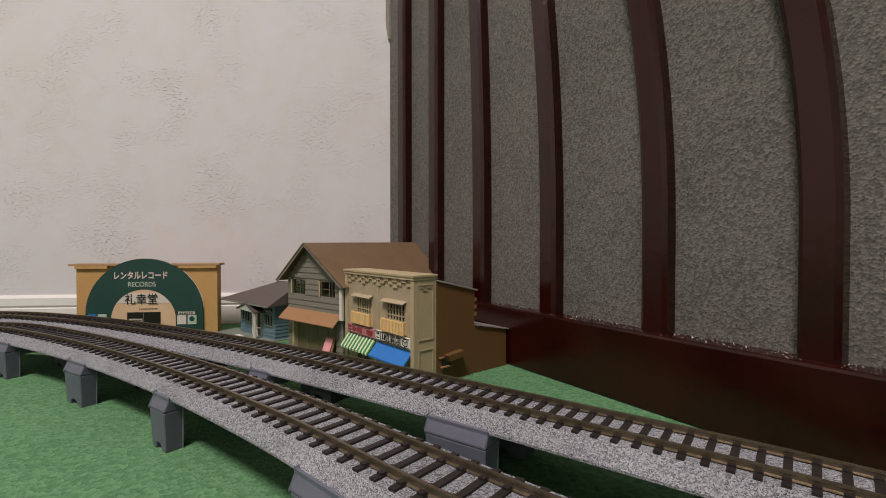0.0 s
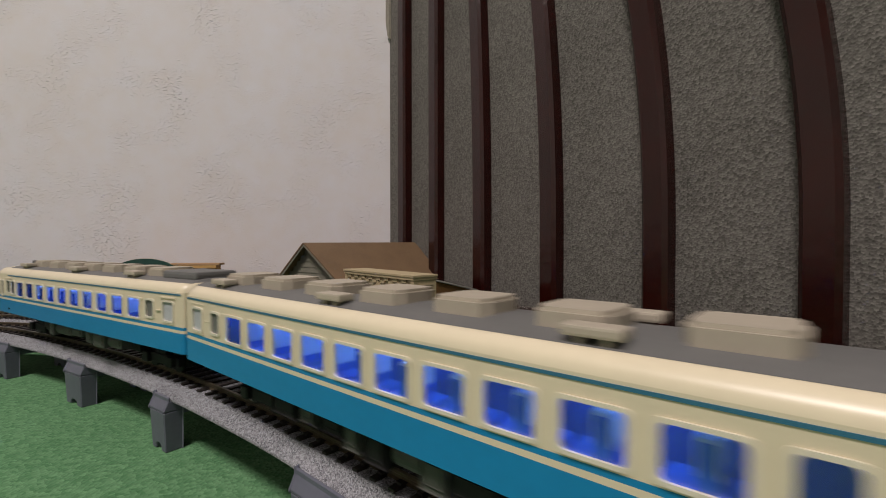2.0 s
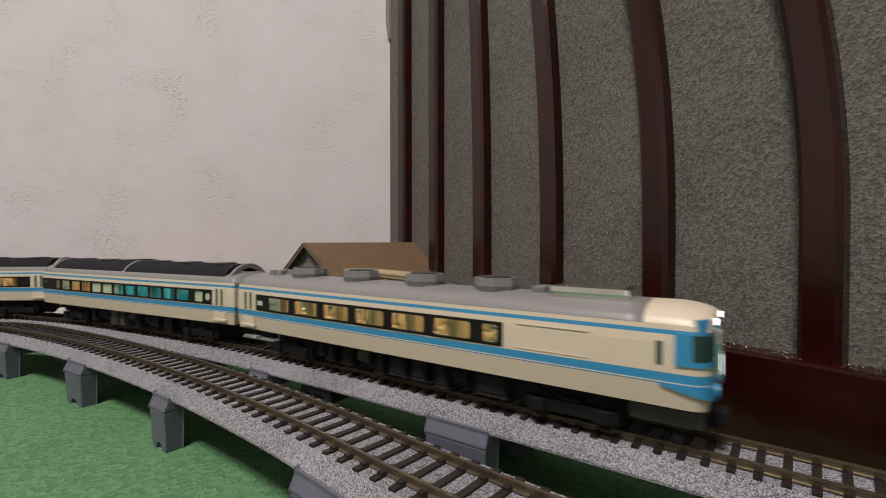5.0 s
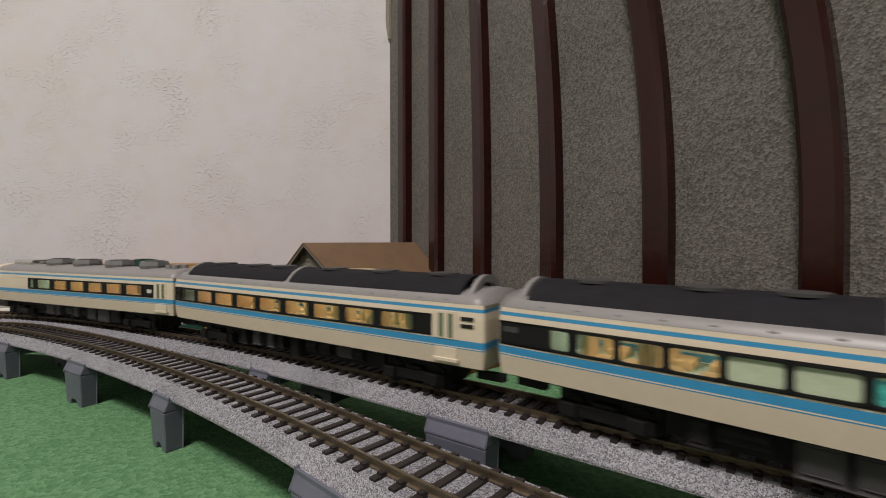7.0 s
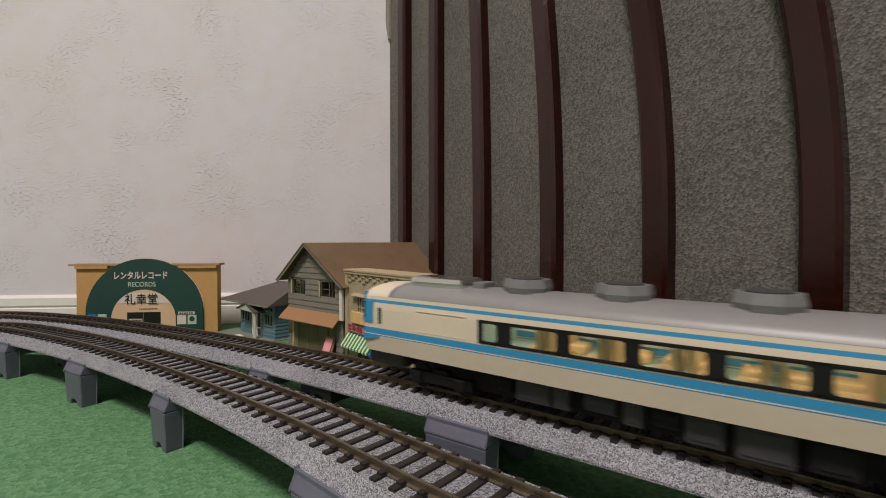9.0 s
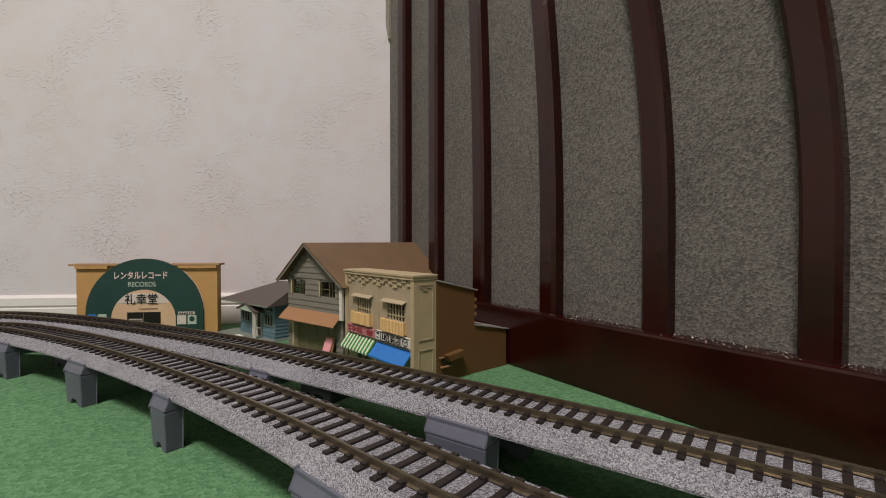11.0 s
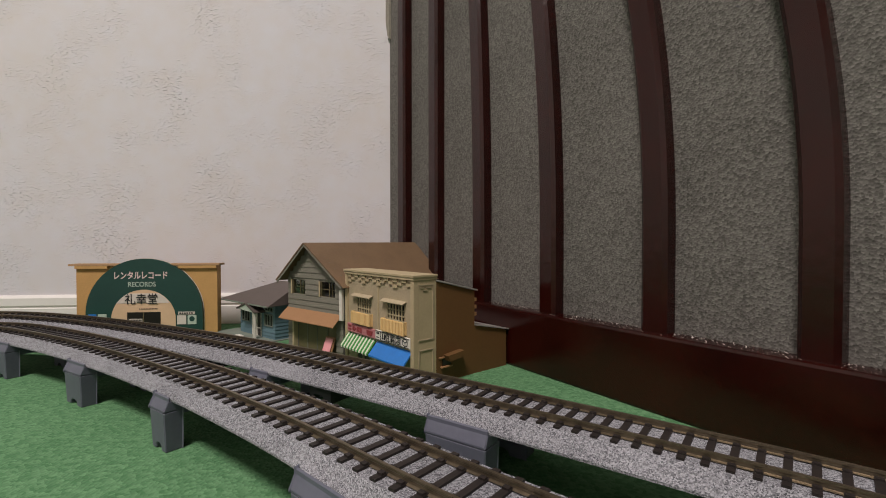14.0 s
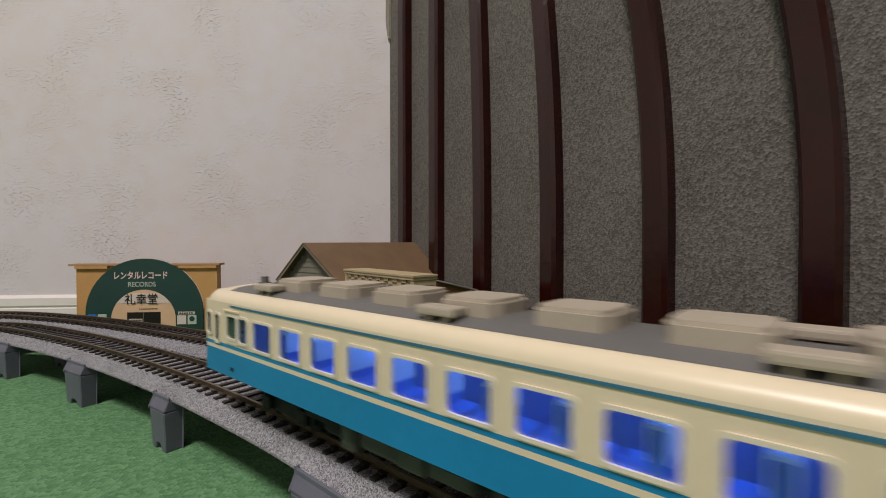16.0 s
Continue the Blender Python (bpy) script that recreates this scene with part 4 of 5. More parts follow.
RED_PRINT = material("dull_red_print", (0.22, 0.03, 0.035), 0.6, vary=0.06, scale=80)
CLAP_GREY = material("grey_clapboard", (0.165, 0.158, 0.125), 0.65, vary=0.08, scale=60)
ROOF_BROWN = material("brown_roof", (0.150, 0.094, 0.050), 0.6, vary=0.12, scale=50, bump=0.0002, bump_scale=600)
ORANGE_CARD = material("orange_brown_awning", (0.29, 0.155, 0.07), 0.65, vary=0.06, scale=60)
SHUTTER = material("olive_shutter", (0.125, 0.105, 0.05), 0.6, vary=0.1, scale=70)
PINK_POSTER = material("pink_poster", (0.70, 0.30, 0.32), 0.6, vary=0.08, scale=120)
WHITE_POST = material("off_white_post", (0.62, 0.60, 0.53), 0.6, vary=0.05, scale=80)
CLAP_BLUE = material("dull_blue_clapboard", (0.10, 0.175, 0.205), 0.65, vary=0.08, scale=60)
ROOF_GREYBROWN = material("grey_brown_roof", (0.085, 0.068, 0.060), 0.6, vary=0.08, scale=60)
BASE_GREY = material("grey_green_base", (0.17, 0.20, 0.165), 0.8, vary=0.1, scale=60)
GUTTER = material("thin_metal_gutter", (0.52, 0.50, 0.47), 0.35, metal=0.5, vary=0.06, scale=60)


def lettering(name, words, size, x, z, y, mat, parent, width=None, spacing=1.0, bold=0.022):
    """Raised lettering on a front that faces local -y, centred at x, standing on z."""
    cu = bpy.data.curves.new(name, "FONT")
    cu.body, cu.size, cu.align_x, cu.extrude, cu.space_character, cu.offset = words, size, "CENTER", 0.0001, spacing, size * bold
    tmp = bpy.data.objects.new(name, cu)
    scene.collection.objects.link(tmp)
    bpy.context.view_layer.update()
    me = bpy.data.meshes.new_from_object(tmp.evaluated_get(bpy.context.evaluated_depsgraph_get()))
    bpy.data.objects.remove(tmp)
    me.materials.clear()
    me.materials.append(mat)
    ob = new(name, me)
    ob.parent = parent
    wide = max(v.co.x for v in me.vertices) - min(v.co.x for v in me.vertices)
    k = width / wide if width else 1.0
    for v in me.vertices:
        v.co.x *= k
    ob.matrix_basis = pose(x, y, z, 90, 0, 0)
    return ob


def bars(name, rects, mat, parent, y=-.0004):
    return part(name, boxes(*[(x0, y, z0, x1, y + .0006, z1) for x0, z0, x1, z1 in rects]), mat, parent)


def half_disc(cx, r, z_base, y0, y1, seg=40, cz=0.0):
    pts = [(cx + r * math.cos(math.pi * i / seg), cz + r * math.sin(math.pi * i / seg)) for i in range(seg + 1)]
    pts = [(a, max(b, z_base)) for a, b in pts] + ([(cx - r, z_base), (cx + r, z_base)] if cz > z_base else [])
    return prism(pts, y0, y1, "y")


def record_shop():
    """A card box with a big record-shaped front. Local x along its front, -y towards the tracks."""
    h = empty("record_shop", ONTO @ pose(-.424, .522, 0, 0, 0, 6.62), "ochre card record shop with a dark green record-shaped front", "model house", "model houses")
    part("box_wall", boxes((0, 0, 0, .155, .001, .081), (0, .011, 0, .155, .012, .081), (0, .001, 0, .001, .011, .081), (.154, .001, 0, .155, .011, .081)), CARD_OCHRE, h)
    part("roof", boxes((-.007, -.0030, .0812, .1585, .0150, .0835), bevel=.0003), CARD_ROOF, h, "tan card flat roof")
    for a, b in ((-.0, .035), (.112, .155)):
        part("eaves_strip", boxes((a, -.003, .078, b, -.0002, .0811)), CARD_OCHRE, h)
    part("record_front", half_disc(.0758, .0640, .0005, -.0042, -.0006, cz=.0255), DARK_GREEN, h, "dark green half-round record front")
    part("record_edge", half_disc(.0758, .0646, .0005, -.0008, -.0003, cz=.0255), PALE_CARD, h)
    part("label_field", half_disc(.0748, .0353, .0006, -.0050, -.0040, cz=.0180), PEACH, h, "peach round record label")
    bm = bmesh.new()
    pts = [(.0748 + .0352 * math.cos(math.radians(a)), .0180 + .0352 * math.sin(math.radians(a))) for a in range(34, 147, 4)]
    q = [p for p in pts if .0370 <= p[1] <= .0500]
    lft, rgt = [p for p in q if p[0] < .0748], [p for p in q if p[0] >= .0748]
    part("name_band", prism(rgt + lft, -.0054, -.0049, "y"), PALE_CARD, h)
    lettering("sign_lettering", "レンタルレコード", .0098, .0718, .0665, -.0044, PINK_PRINT, h, .058)
    lettering("sign_lettering", "RECORDS", .0078, .0730, .0570, -.0044, PALE_PRINT, h, .030, bold=0.008)
    lettering("sign_lettering", "礼幸堂", .0135, .0730, .0376, -.0060, BLACK_PRINT, h, .0355, bold=0.004)
    bars("small_print", [(.0704 + .0017 * i, .0303, .0704 + .0017 * i + .0010, .0315) for i in range(12)], BLACK_PRINT, h, -.0054)
    d = part("doorway", boxes((.0572, -.0056, .0006, .0935, -.0049, .0272)), WINDOW_DARK, h, "shop doorway as a flat near-black sheet")
    part("door_post", boxes((.0748, -.0062, .0006, .0757, -.0054, .0272)), SHUTTER, d)
    bars("door_notice", [(.0592, .0160, .0738, .0196)], PALE_CARD, d, -.0060)
    bars("notice_print", [(.0600 + .0017 * i, .0168, .0611 + .0017 * i, .0188) for i in range(8)], BLACK_PRINT, d, -.0064)
    for x0, x1, z0, z1, mat in ((.1115, .1215, .0120, .0226, PALE_CARD), (.1232, .1330, .0120, .0226, PALE_PRINT), (.1128, .1310, .0236, .0268, PALE_CARD)):
        bars("poster", [(x0, z0, x1, z1)], mat, h, -.0048)
    bm = bmesh.new()
    cylinder(bm, .0030, -.0001, .0003, 18, Matrix.Translation((.1281, -.0049, .0185)) @ Matrix.Rotation(math.pi / 2, 4, "X"))
    part("poster_mark", bm, DARK_GREEN, h)
    bars("poster_print", [(.1142 + .0026 * i, .0244, .1160 + .0026 * i, .0260) for i in range(6)], BLACK_PRINT, h, -.0052)
    for x0, x1 in ((.0150, .0235), (.0255, .0345)):
        bars("poster", [(x0, .0150, x1, .0255)], AWNING_BLUE if x0 < .02 else PALE_PRINT, h, -.0048)


def tofu_shop():
    """A two-storey signboard-front shop. Local x along its front, y into its depth."""
    h = empty("signboard_shop", ONTO @ pose(-.0887, .415, 0, 0, 0, -49.7), "khaki signboard-front shop with a brown side and awnings", "model house", "model houses")
    W = .1054
    wall = part("front_wall", boxes((.004, 0, 0, .0195, .002, .0835), (.0425, 0, 0, .0675, .002, .0835), (.0915, 0, 0, .1014, .002, .0835),
                                    (.0195, 0, .0615, .0425, .002, .0835), (.0675, 0, .0615, .0915, .002, .0835), (.0195, 0, .0245, .0425, .002, .0475), (.0675, 0, .0245, .0915, .002, .0475)), SHOP_WALL, h)
    part("corner_pilaster", boxes((0, -.0016, 0, .0042, .003, .0808), bevel=.0003), SHOP_TRIM, h)
    part("corner_pilaster", boxes((.1012, -.0016, 0, W, .0028, .0808), bevel=.0003), SHOP_TRIM, h)
    part("middle_pilaster", boxes((.0540, -.0007, .037, .0556, .0002, .0822)), SHOP_TRIM, h)
    part("cornice", boxes((-.0006, -.0022, .0806, W + .0006, .0203, .0830), (-.0012, -.0028, .0828, W + .0012, .0208, .0846), bevel=.0003), SHOP_TRIM, h, "khaki-yellow cornice")
    for i in range(16):
        c = .0075 + .0905 * i / 15
        rows = (.0780, .0734) if i % 4 == 0 else (.0757,) if i % 2 else (.0780,)
        for z in rows:
            put("dentil", shared(("dentil", "a"), lambda: boxes((-.0029, -.0012, 0, .0029, .0004, .0022)), SHOP_TRIM), h, Matrix.Translation((c, 0, z)))
    for x0, x1 in ((.0195, .0425), (.0675, .0915)):
        w = part("window", boxes((x0, .0012, .0475, x1, .0020, .0615)), WINDOW_DARK, h, "window as a flat near-black sheet behind a grille")
        bm = bmesh.new()
        for k in range(7):
            c = x0 + (x1 - x0) * k / 6
            box(bm, c - .0006, .0000, .0475, c + .0006, .0010, .0615)
        for z in (.0476, .0515, .0560, .0607):
            box(bm, x0, -.0002, z - .0004, x1, .0008, z + .0004)
        part("grille", bm, GRILLE, w)
        c = (x0 + x1) / 2
        part("lintel", prism([(-.0042, .0615), (-.0042, .0620), (.0002, .0640), (.0002, .0634)], c - .0170, c + .0150), SHOP_WALL, h)
        b = part("balcony", boxes((c - .0160, -.0036, .0378, c + .0150, -.0028, .0388), (c - .0160, -.0036, .0472, c + .0150, -.0028, .0482),
                                  (c - .0160, -.0036, .0378, c - .0153, .0, .0388), (c + .0143, -.0036, .0378, c + .0150, .0, .0388), (c - .0160, -.0036, .0472, c - .0153, 0, .0482), (c + .0143, -.0036, .0472, c + .0150, 0, .0482),
                                  (c - .0158, -.0030, .0380, c + .0148, -.0024, .0480)), BALCONY, h, "pale orange slatted balcony railing")
        for k in range(16):
            put("slat", shared(("balcony_slat", "a"), lambda: boxes((-.0006, -.0042, .0382, .0006, -.0032, .0478)), BALCONY), b, Matrix.Translation((c - .0152 + .0302 * k / 15, 0, 0)))
        for k in range(3):
            for xx in (c - .0157, c + .0146):
                put("slat", shared(("balcony_end_slat", "a"), lambda: boxes((-.0004, -.0006, .0382, .0004, .0006, .0478)), BALCONY), b, Matrix.Translation((xx, -.0007 - .0011 * k, 0)))
    s1 = part("pink_sign_board", boxes((.0055, -.0022, .0290, .0528, -.0004, .0362), bevel=.0002), PINK_SIGN, h, "pink shop sign with dull red print")
    bars("sign_print", [(.0075, .0335, .0130, .0350), (.0075, .0308, .0130, .0320), (.0155, .0306, .0188, .0346), (.0200, .0315, .0216, .0335), (.0230, .0306, .0265, .0346), (.0275, .0306, .0310, .0346)], RED_PRINT, s1, -.0026)
    part("sign_cup", prism([(.0395, .0345), (.0400, .0312), (.0420, .0303), (.0465, .0303), (.0485, .0312), (.0490, .0345)], -.0027, -.0021, "y"), RED_PRINT, s1)
    s2 = part("white_sign_board", boxes((.0535, -.0024, .0290, .1015, -.0004, .0368), bevel=.0002), WHITE_POST, h, "off-white tofu shop sign")
    bars("sign_print", [(.0557, .0340, .0571, .0352), (.0580, .0340, .0594, .0352), (.0555, .0308, .0562, .0317), (.0571, .0308, .0578, .0317), (.0587, .0308, .0594, .0317),
                        (.0640, .0305, .0648, .0350), (.0632, .0312, .0656, .0318), (.0666, .0305, .0670, .0350), (.0675, .0305, .0679, .0350), (.0684, .0305, .0688, .0350)], BLACK_PRINT, s2, -.0028)
    lettering("sign_lettering", "豆腐店", .0068, .0792, .0306, -.0028, BLACK_PRINT, s2, .0205, bold=0.0)
    bars("sign_frame", [(.0615, .0295, .0618, .0364), (.0902, .0295, .0905, .0364), (.0540, .0362, .1010, .0365), (.0540, .0293, .1010, .0296)], BLACK_PRINT, s2, -.0028)
    ring = [(.0957 + .0036 * math.cos(radians(a)), .0330 + .0031 * math.sin(radians(a))) for a in range(30, 390, 60)]
    bm = bmesh.new()
    for i in range(6):
        for p, q in ((ring[i], ring[(i + 1) % 6]), (ring[i], (.0957, .0330)) if i % 2 == 0 else (ring[i], ring[(i + 1) % 6])):
            d = Vector((q[0] - p[0], q[1] - p[1]))
            o = Vector((-d.y, d.x)).normalized() * .0003
            vs = [bm.verts.new((p[0] + o.x, -.0027, p[1] + o.y)), bm.verts.new((q[0] + o.x, -.0027, q[1] + o.y)), bm.verts.new((q[0] - o.x, -.0027, q[1] - o.y)), bm.verts.new((p[0] - o.x, -.0027, p[1] - o.y))]
            bm.faces.new(vs)
    part("tofu_mark", bm, BLACK_PRINT, s2)
    # awnings
    def awning(x0, x1, zt, zb, out, mat, label, stripes=0, light=None):
        a = part("awning", prism([(0, zt), (-out, zb + .0012), (-out, zb), (-out + .0006, zb), (0, zt - .0012)], x0, x1), mat, h, label)
        for k in range(stripes):
            c0 = x0 + (x1 - x0) * (k + .5) / stripes
            put("awning_stripe", shared(("awning_stripe", "a"), lambda: prism([(-.0003, zt + .0003), (-out - .0003, zb + .0013), (-out - .0003, zb - .0002), (-out + .0002, zb - .0002), (0, zt - .0002)], -.0010, .0010), light), a, Matrix.Translation((c0, 0, 0)))
    awning(.0035, .0505, .0275, .0155, .0085, AWNING_GREEN, "green and white striped awning", 9, AWNING_WHITE)
    awning(.0530, .1015, .0270, .0158, .0090, AWNING_BLUE, "plain blue awning")
    g = part("shop_front", boxes((.0042, .0010, 0, .1012, .0020, .0245)), WINDOW_DARK, h, "glazed shop front as a flat near-black sheet")
    for k in range(9):
        c = .006 + .0940 * k / 8
        put("mullion", shared(("mullion", "a"), lambda: boxes((-.0006, -.0002, 0, .0006, .0010, .0245)), GRILLE), g, Matrix.Translation((c, 0, 0)))
    # right side: khaki return, then the brown wall stepping down
    s = part("side_return", boxes((W - .003, 0.0028, 0, W, .0200, .0808)), SHOP_TRIM, h)
    part("return_moulding", boxes((W, .0030, .0765, W + .0006, .0170, .0773), (W, .0042, .0745, W + .0006, .0080, .0753), (W, .0100, .0745, W + .0006, .0150, .0753), (W, .0070, .0725, W + .0006, .0110, .0733),
                                  (W, .0030, .0350, W + .0006, .0168, .0358), (W, .0030, .0272, W + .0006, .0168, .0280), (W, .0164, .0005, W + .0006, .0172, .0270), (W, .0030, .0005, W + .0006, .0038, .0270), (W, .0164, .0360, W + .0006, .0172, .0760)), SHOP_WALL, s)
    part("side_wall", prism([(.0200, 0), (.1005, 0), (.1005, .0312), (.0613, .0400), (.0613, .0690), (.0200, .0790)], W - .0026, W - .0002), BROWN_WALL, h, "brown card side wall")
    part("other_side_wall", prism([(.0028, 0), (.1005, 0), (.1005, .0312), (.0613, .0400), (.0613, .0690), (.0028, .0790)], .0, .0020), BROWN_WALL, h)
    part("rear_wall", boxes((.0022, .0995, 0, W - .0028, .1005, .0305)), BROWN_WALL, h)
    part("upper_rear_wall", boxes((.0022, .0603, .0392, W - .0028, .0613, .0690)), BROWN_WALL, h)
    part("upper_roof", prism([(.0200, .0792), (.0640, .0688), (.0640, .0698), (.0200, .0804)], -.0004, W + .0012), GUTTER, h, "thin pale sheet roof")
    part("lower_roof", prism([(.0613, .0402), (.1050, .0312), (.1050, .0322), (.0613, .0414)], -.0004, W + .0012), GUTTER, h, "thin pale sheet roof")
    part("parapet_back", boxes((.0022, .0195, .0790, W - .003, .0205, .0822)), BROWN_WALL, h)
    hh = part("hatch_canopy", prism([(.0270, .0212), (.0440, .0232), (.0425, .0180), (.0290, .0166)], W + .0002, W + .0062), BROWN_WALL, h, "small brown card hatch canopy")
    part("hatch", boxes((W - .0004, .0262, .0128, W + .0006, .0345, .0182)), WINDOW_DARK, h)
    part("hatch_board", boxes((W, .0225, .0186, W + .0012, .0330, .0196), (W, .0240, .0112, W + .0022, .0350, .0122)), ORANGE_CARD, h)
    for z in (.0480, .0540, .0600):
        part("rear_bracket", boxes((W - .0030, .0613, z, W - .0005, .0640, z + .0028)), ORANGE_CARD, h)


def clapboards(parent, width, z0, z1, outline_at, step, mat, holes=(), y=0.0, thick=.0008):
    """Overlapping boards on a front; outline_at(z) gives the wall's left and right edge at a height."""
    z = z0
    while z < z1 - 1e-6:
        top = min(z + step, z1)
        a, b = outline_at((z + top) / 2)
        cuts = [(a, b)]
        for hx0, hx1, hz0, hz1 in holes:
            if z < hz1 - .0008 and top > hz0 + .0008:
                cuts = [seg for c0, c1 in cuts for seg in ((c0, min(c1, hx0)), (max(c0, hx1), c1)) if seg[1] - seg[0] > .0005]
        for c0, c1 in cuts:
            part("board", prism([(y + .0004, z), (y - thick, z), (y - .0002, top), (y + .0004, top)], c0, c1), mat, parent)
        z = top


def gable_house():
    h = empty("gabled_house", ONTO @ pose(-.163, .476, 0, 0, 0, -39), "grey clapboard gabled house with a brown roof and awning", "model house", "model houses")
    W, D, EZ, RZ = .0905, .146, .0735, .1065
    c = .0395
    edge = lambda z: (0.0, W) if z < EZ else (0.0 + c * (z - EZ) / (RZ - EZ) * 1.0, W - (W - c) * (z - EZ) / (RZ - EZ))
    holes = [(.0060, .0305, .0555, .0705), (.0540, .0785, .0555, .0705), (.0095, .0805, 0, .0300)]
    wall = part("front_wall", boxes((0, .0006, 0, .0060, .0020, .0735), (.0305, .0006, .0300, .0540, .0020, .0735), (.0785, .0006, .0300, W, .0020, .0735), (.0060, .0006, .0705, .0305, .0020, .0735), (.0540, .0006, .0705, .0785, .0020, .0735),
                                    (.0060, .0006, .0300, .0305, .0020, .0555), (.0540, .0006, .0300, .0785, .0020, .0555), (.0805, .0006, 0, W, .0020, .0300), (.0060, .0006, 0, .0095, .0020, .0300)), CLAP_GREY, h)
    part("gable_wall", prism([(0, EZ), (W, EZ), (c, RZ - .001)], .0006, .0020, "y"), CLAP_GREY, h)
    clapboards(wall, W, 0.0, RZ - .004, edge, .0056, CLAP_GREY, holes, .0004, .0009)
    for x0, x1 in ((.0060, .0305), (.0540, .0785)):
        w = part("window_frame", boxes((x0 + .0020, .0006, .0555, x0 + .0026, .0016, .0705), (x1 - .0006, .0006, .0555, x1, .0016, .0705), (x0, .0006, .0555, x1, .0016, .0561),
                                       ((x0 + x1) / 2 + .002, .0008, .0561, (x0 + x1) / 2 + .0027, .0014, .0705), (x0 + .0028, .0008, .0630, x1, .0014, .0634), (x0 + .019, .0008, .0561, x0 + .0194, .0014, .0705)), SHUTTER, h)
        part("pane", boxes((x0 + .0005, .0017, .0560, x1 - .0005, .0019, .0702)), GREENISH, w).visible_shadow = False
        part("window_jamb", boxes((x0, -.0009, .0555, x0 + .0020, -.0003, .0705)), SHOP_TRIM, w)
    part("side_wall", boxes((0, .002, 0, .0015, D, EZ), ), CLAP_GREY, h)
    part("side_wall", boxes((W - .0015, .002, 0, W, D, EZ)), CLAP_GREY, h)
    part("rear_wall", prism([(0, 0), (W, 0), (W, EZ), (c, RZ - .001), (0, EZ)], D, D + .0015, "y"), CLAP_GREY, h)
    def slope(x0, z0, x1, z1, name):
        n = Vector((-(z1 - z0), x1 - x0)).normalized() * .0012
        if n.y < 0:
            n = -n
        part(name, prism([(x0, z0), (x1, z1), (x1 + n.x, z1 + n.y), (x0 + n.x, z0 + n.y)], -.0085, D + .006, "y"), ROOF_BROWN, h, "brown card roof slope")
    slope(-.0100, EZ - .0050, c, RZ + .0010, "roof_slope")
    slope(W + .0105, EZ - .0065, c, RZ + .0010, "roof_slope")
    part("barge_board", prism([(-.0100, EZ - .0054), (c, RZ + .0004), (c, RZ - .0016), (-.0090, EZ - .0074)], -.0080, -.0072, "y"), CLAP_GREY, h)
    part("barge_board", prism([(W + .0075, EZ - .0054), (c, RZ + .0004), (c, RZ - .0016), (W + .0065, EZ - .0074)], -.0080, -.0072, "y"), CLAP_GREY, h)
    part("awning", prism([(0, .0412), (-.0110, .0310), (-.0110, .0302), (0, .0402)], -.0015, W - .0015), ORANGE_CARD, h, "orange-brown card awning")
    part("shutter_wall", boxes((.0095, .0040, 0, .0805, .0050, .0300)), SHUTTER, h, "olive shuttered shop front")
    for k in range(5):
        part("shutter_rail", boxes((.0120 + .0165 * k, .0032, 0, .0128 + .0165 * k, .0042, .0300)), CLAP_GREY, h)
    part("door_post", boxes((.0085, -.0010, 0, .0110, .0040, .0300)), SHOP_TRIM, h)
    b = part("poster_board", prism([(-.0040, 0), (-.0032, 0), (.0030, .0175), (.0022, .0175)], .0615, .0760), ORANGE_CARD, h)
    part("poster", prism([(-.0046, .0030), (-.0040, .0030), (.0013, .0165), (.0007, .0165)], .0632, .0742), PINK_POSTER, b, "pink poster")
    part("white_post", boxes((W - .0005, -.0045, .0365, W + .0035, -.0015, .0650), bevel=.0002), WHITE_POST, h, "off-white shop name post")


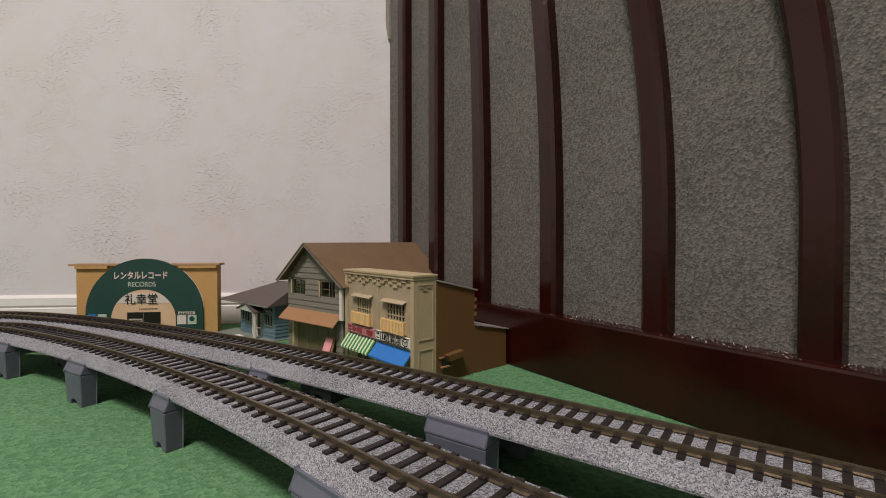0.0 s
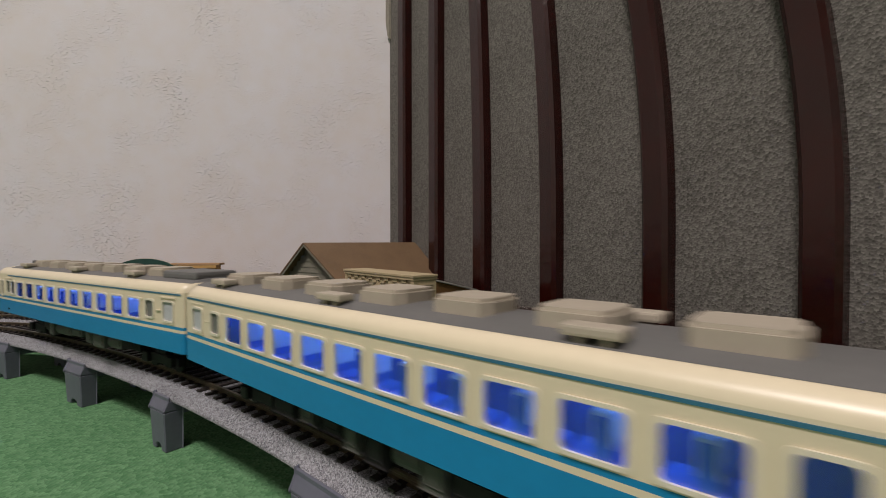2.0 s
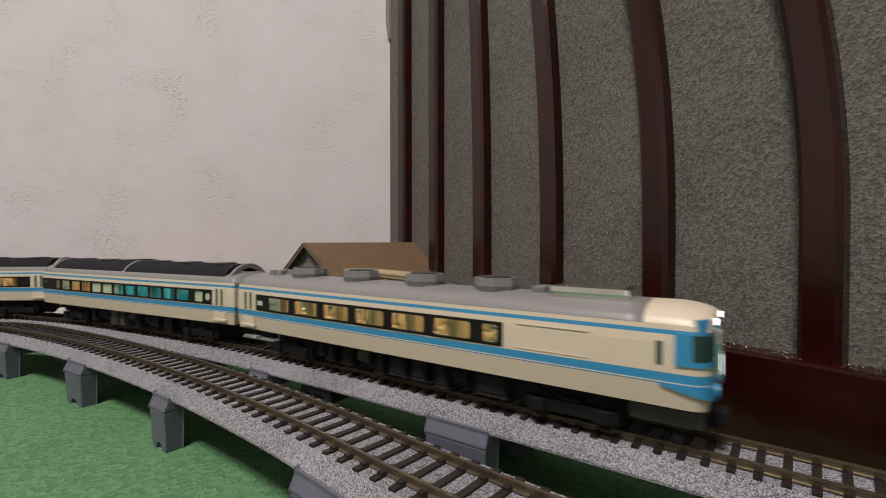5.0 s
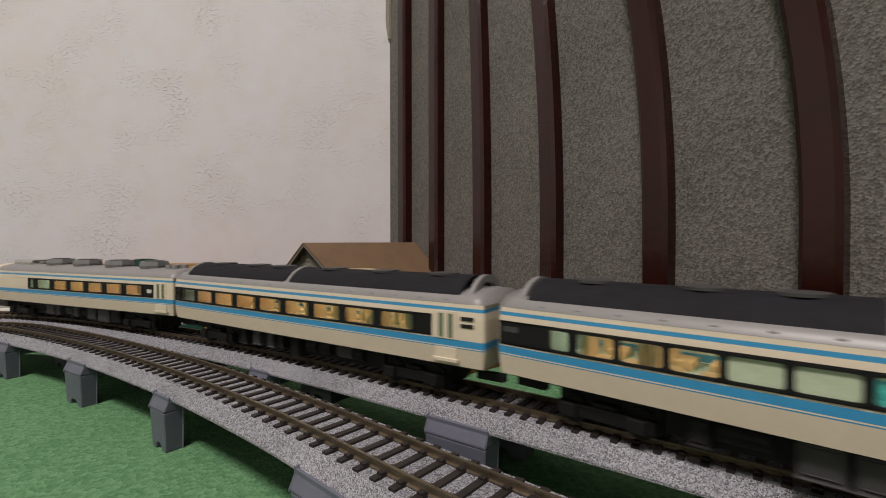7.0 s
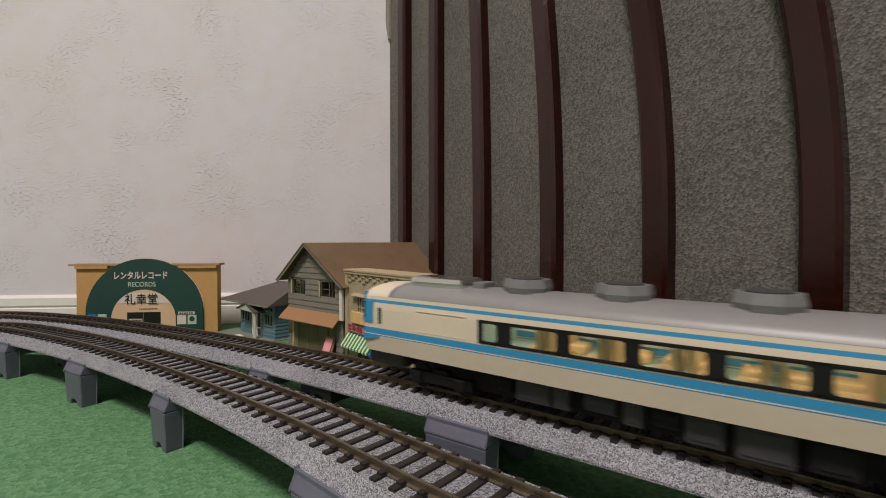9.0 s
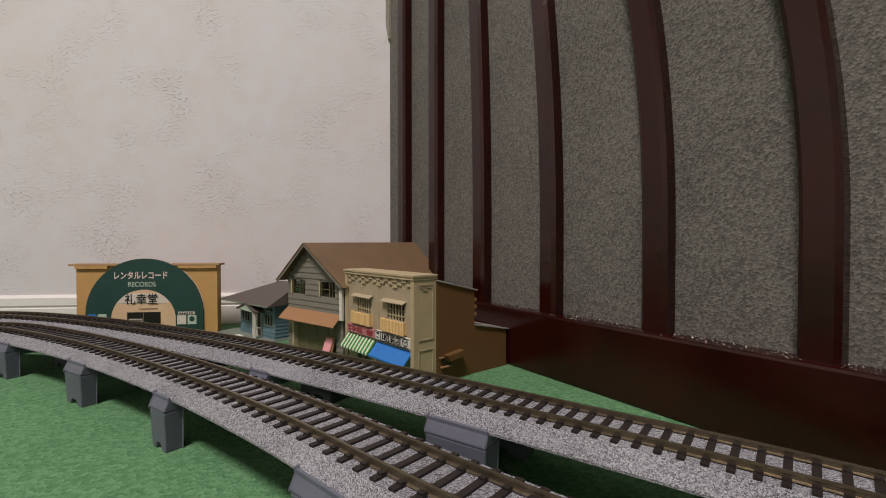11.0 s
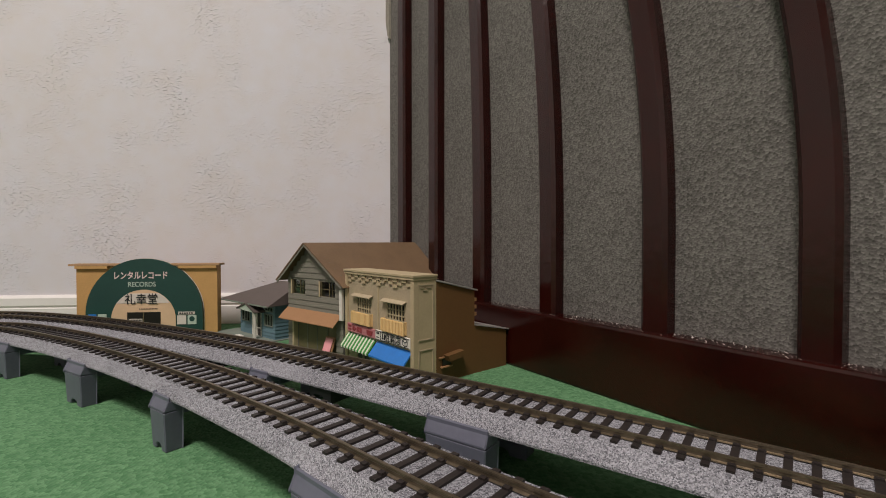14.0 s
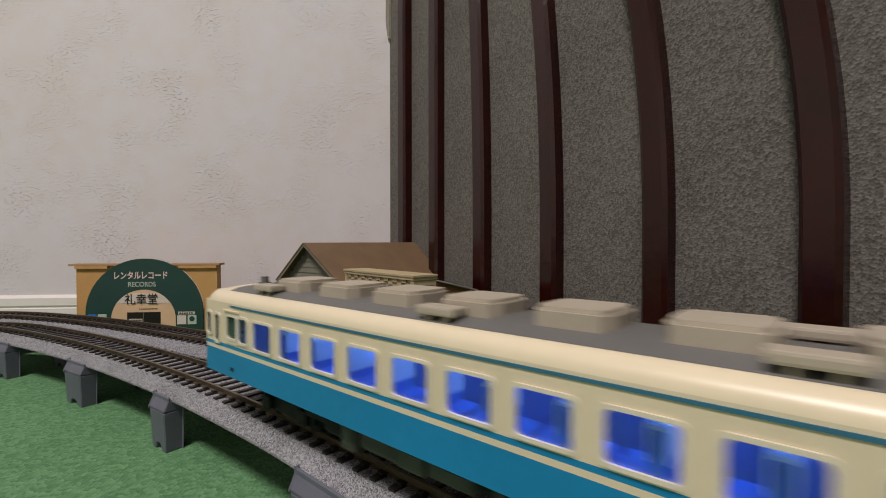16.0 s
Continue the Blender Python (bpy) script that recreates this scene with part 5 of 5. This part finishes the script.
def blue_house():
    h = empty("small_blue_house", ONTO @ pose(-.245, .546, 0, 0, 0, -40.2), "small blue clapboard house with grey-brown roof and porch", "model house", "model houses")
    W, D, EZ = .0790, .060, .0395
    holes = [(.0040, .0225, .0150, .0300), (.0570, .0745, .0145, .0285), (.0290, .0500, 0, .0300), (.0040, .0225, .0315, .0372), (.0570, .0745, .0310, .0365)]
    wall = part("front_wall", boxes((0, .0006, 0, .0040, .0018, EZ), (.0225, .0006, 0, .0290, .0018, EZ), (.0500, .0006, 0, .0570, .0018, EZ), (.0745, .0006, 0, W, .0018, EZ),
                                    (.0040, .0006, 0, .0225, .0018, .0150), (.0570, .0006, 0, .0745, .0018, .0145), (.0290, .0006, .0300, .0500, .0018, EZ), (.0040, .0006, .0300, .0225, .0018, .0315), (.0570, .0006, .0285, .0745, .0018, .0310)), CLAP_BLUE, h)
    clapboards(wall, W, 0, EZ, lambda z: (0, W), .0040, CLAP_BLUE, holes, .0004, .0007)
    side = part("side_wall", boxes((W - .0015, .002, 0, W - .0005, D, EZ)), CLAP_BLUE, h)
    z = 0.0
    while z < EZ - .003:
        part("board", prism([(W - .0008, z), (W + .0006, z), (W - .0001, z + .004), (W - .0008, z + .004)], .0006, D, "y"), CLAP_BLUE, side)
        z += .004
    part("side_wall", boxes((0, .002, 0, .001, D, EZ)), CLAP_BLUE, h)
    part("rear_wall", boxes((0, D, 0, W, D + .001, EZ)), CLAP_BLUE, h)
    for x0, x1, z0, z1 in holes[:2] + holes[3:]:
        part("pane", boxes((x0, .0012, z0, x1, .0016, z1)), DARK_GLASS, h)
        fr = [(x0 + (x1 - x0) * k / 3 - .0006, -.0004, z0, x0 + (x1 - x0) * k / 3 + .0006, .0010, z1) for k in range(4)] + [(x0, -.0004, z0, x1, .0010, z0 + .0010), (x0, -.0004, z1 - .0010, x1, .0010, z1)]
        part("window_frame", boxes(*fr), BASE_GREY, h)
    d = part("door", boxes((.0300, .0010, 0, .0490, .0016, .0295)), WINDOW_DARK, h, "glazed sliding door as a flat near-black sheet")
    part("door_frame", boxes((.0290, -.0006, 0, .0302, .0012, .0300), (.0390, -.0006, 0, .0400, .0012, .0300), (.0490, -.0006, 0, .0500, .0012, .0300), (.0290, -.0006, .0100, .0500, .0010, .0110)), WHITE_POST, d)
    ov, rz, ry = .012, .0625, D * .5
    bm = bmesh.new()
    v = [bm.verts.new(p) for p in ((-.027, -ov, EZ + .0005), (W + ov * .5, -ov, EZ - .0005), (W + .004, ry, rz), (.040, ry, rz), (-.027, D + ov, EZ), (W + ov * .5, D + ov, EZ))]
    for f in ((0, 1, 2, 3), (4, 0, 3), (5, 4, 3, 2), (1, 5, 2), (0, 4, 5, 1)):
        bm.faces.new([v[i] for i in f])
    part("roof", bm, ROOF_GREYBROWN, h, "grey-brown hipped card roof")
    part("fascia", boxes((-.027, -ov - .0006, EZ - .0012, W + ov * .5, -ov, EZ + .0004)), BASE_GREY, h)
    p = part("porch_gable", prism([(.0180, .0315), (.0390, .0390), (.0600, .0300), (.0600, .0312), (.0390, .0405), (.0180, .0330)], -.014, .001, "y"), ROOF_GREYBROWN, h, "small dark porch gable")
    part("gable_face", prism([(.0210, .0318), (.0390, .0386), (.0570, .0304), ], -.0128, -.0120, "y"), PALE_PRINT, h)
    for xx in (.0540, .0570):
        part("porch_post", boxes((xx, -.0125, 0, xx + .0016, -.0110, .0305)), WHITE_POST, h)
    part("base_plate", boxes((-.022, -.022, 0, W + .004, D, .0012)), BASE_GREY, h, "grey-green base plate")
    part("step_stone", boxes((.024, -.0185, .0012, .036, -.0135, .0030), bevel=.0008), WHITE_POST, h)


record_shop()
tofu_shop()
gable_house()
blue_house()

# ---- sleepers of both loops ----
sleepers(INNER, INNER_TRACK, -0.12, 0.62, 0.0085, 0.0013)
sleepers(OUTER, OUTER_TRACK, -0.12, 0.85, 0.0072, 0.00125)

# ---- the trains' way ----
def along(table, t):
    """Place on the line at t seconds, straight between the rows and beyond them."""
    ts, us = [r[0] for r in table], [r[1] for r in table]
    if t <= ts[0]:
        return us[0] + (t - ts[0]) * (us[1] - us[0]) / (ts[1] - ts[0])
    if t >= ts[-1]:
        return us[-1] + (t - ts[-1]) * (us[-1] - us[-2]) / (ts[-1] - ts[-2])
    return float(np.interp(t, ts, us))


LAP = 15.050
SHORT_WAY = [(-0.5, 0.872), (0.5, 0.586), (1.0, 0.444), (1.3, 0.362), (1.5, 0.305), (1.8, 0.223), (2.1, 0.139), (2.4, 0.054),
             (2.7, -0.038), (3.0, -0.134), (3.5, -0.299), (4.0, -0.465), (LAP - 0.5, 0.872 - INNER.length), (LAP + 0.5, 0.586 - INNER.length),
             (LAP + 1.0, 0.444 - INNER.length), (LAP + 1.3, 0.362 - INNER.length)]
LONG_WAY = [(0.0, -0.66), (3.5, 0.124), (4.0, 0.240), (6.5, 0.791), (7.0, 0.904), (7.5, 1.013), (8.0, 1.122), (8.5, 1.234), (9.0, 1.350), (9.2, 1.395), (16.0, 2.90)]


def ride(line, u, half, back, inset, lift=0.0):
    """A car with its two bogies on the line. inset (towards the curve's inside) and lift shift it to fit the camera's
    view; back: it faces against the line's direction.
    """
    a, b = line.at(u + half), line.at(u - half)
    d = (a - b).normalized()
    c = (a + b) / 2 + Vector((d.y, -d.x)) * inset
    d = d * (-1 if back else 1)
    return pose(c.x, c.y, RAIL_Z + lift, 0, 0, math.degrees(math.atan2(d.y, d.x)))


def motions():
    times = [i / 10 for i in range(161)]
    for i, car in enumerate(CARS_A):
        walk(car, [(t, ride(INNER, along(SHORT_WAY, t) + 0.273 * i, 0.085, i == 0, 0.007, 0.0038)) for t in times])
    for i, car in enumerate(CARS_B):
        walk(car, [(t, ride(OUTER, along(LONG_WAY, t) - 0.258 * i + (0.005, 0, 0, -0.005)[i], 0.083, i == 3, 0.003)) for t in times])


motions()
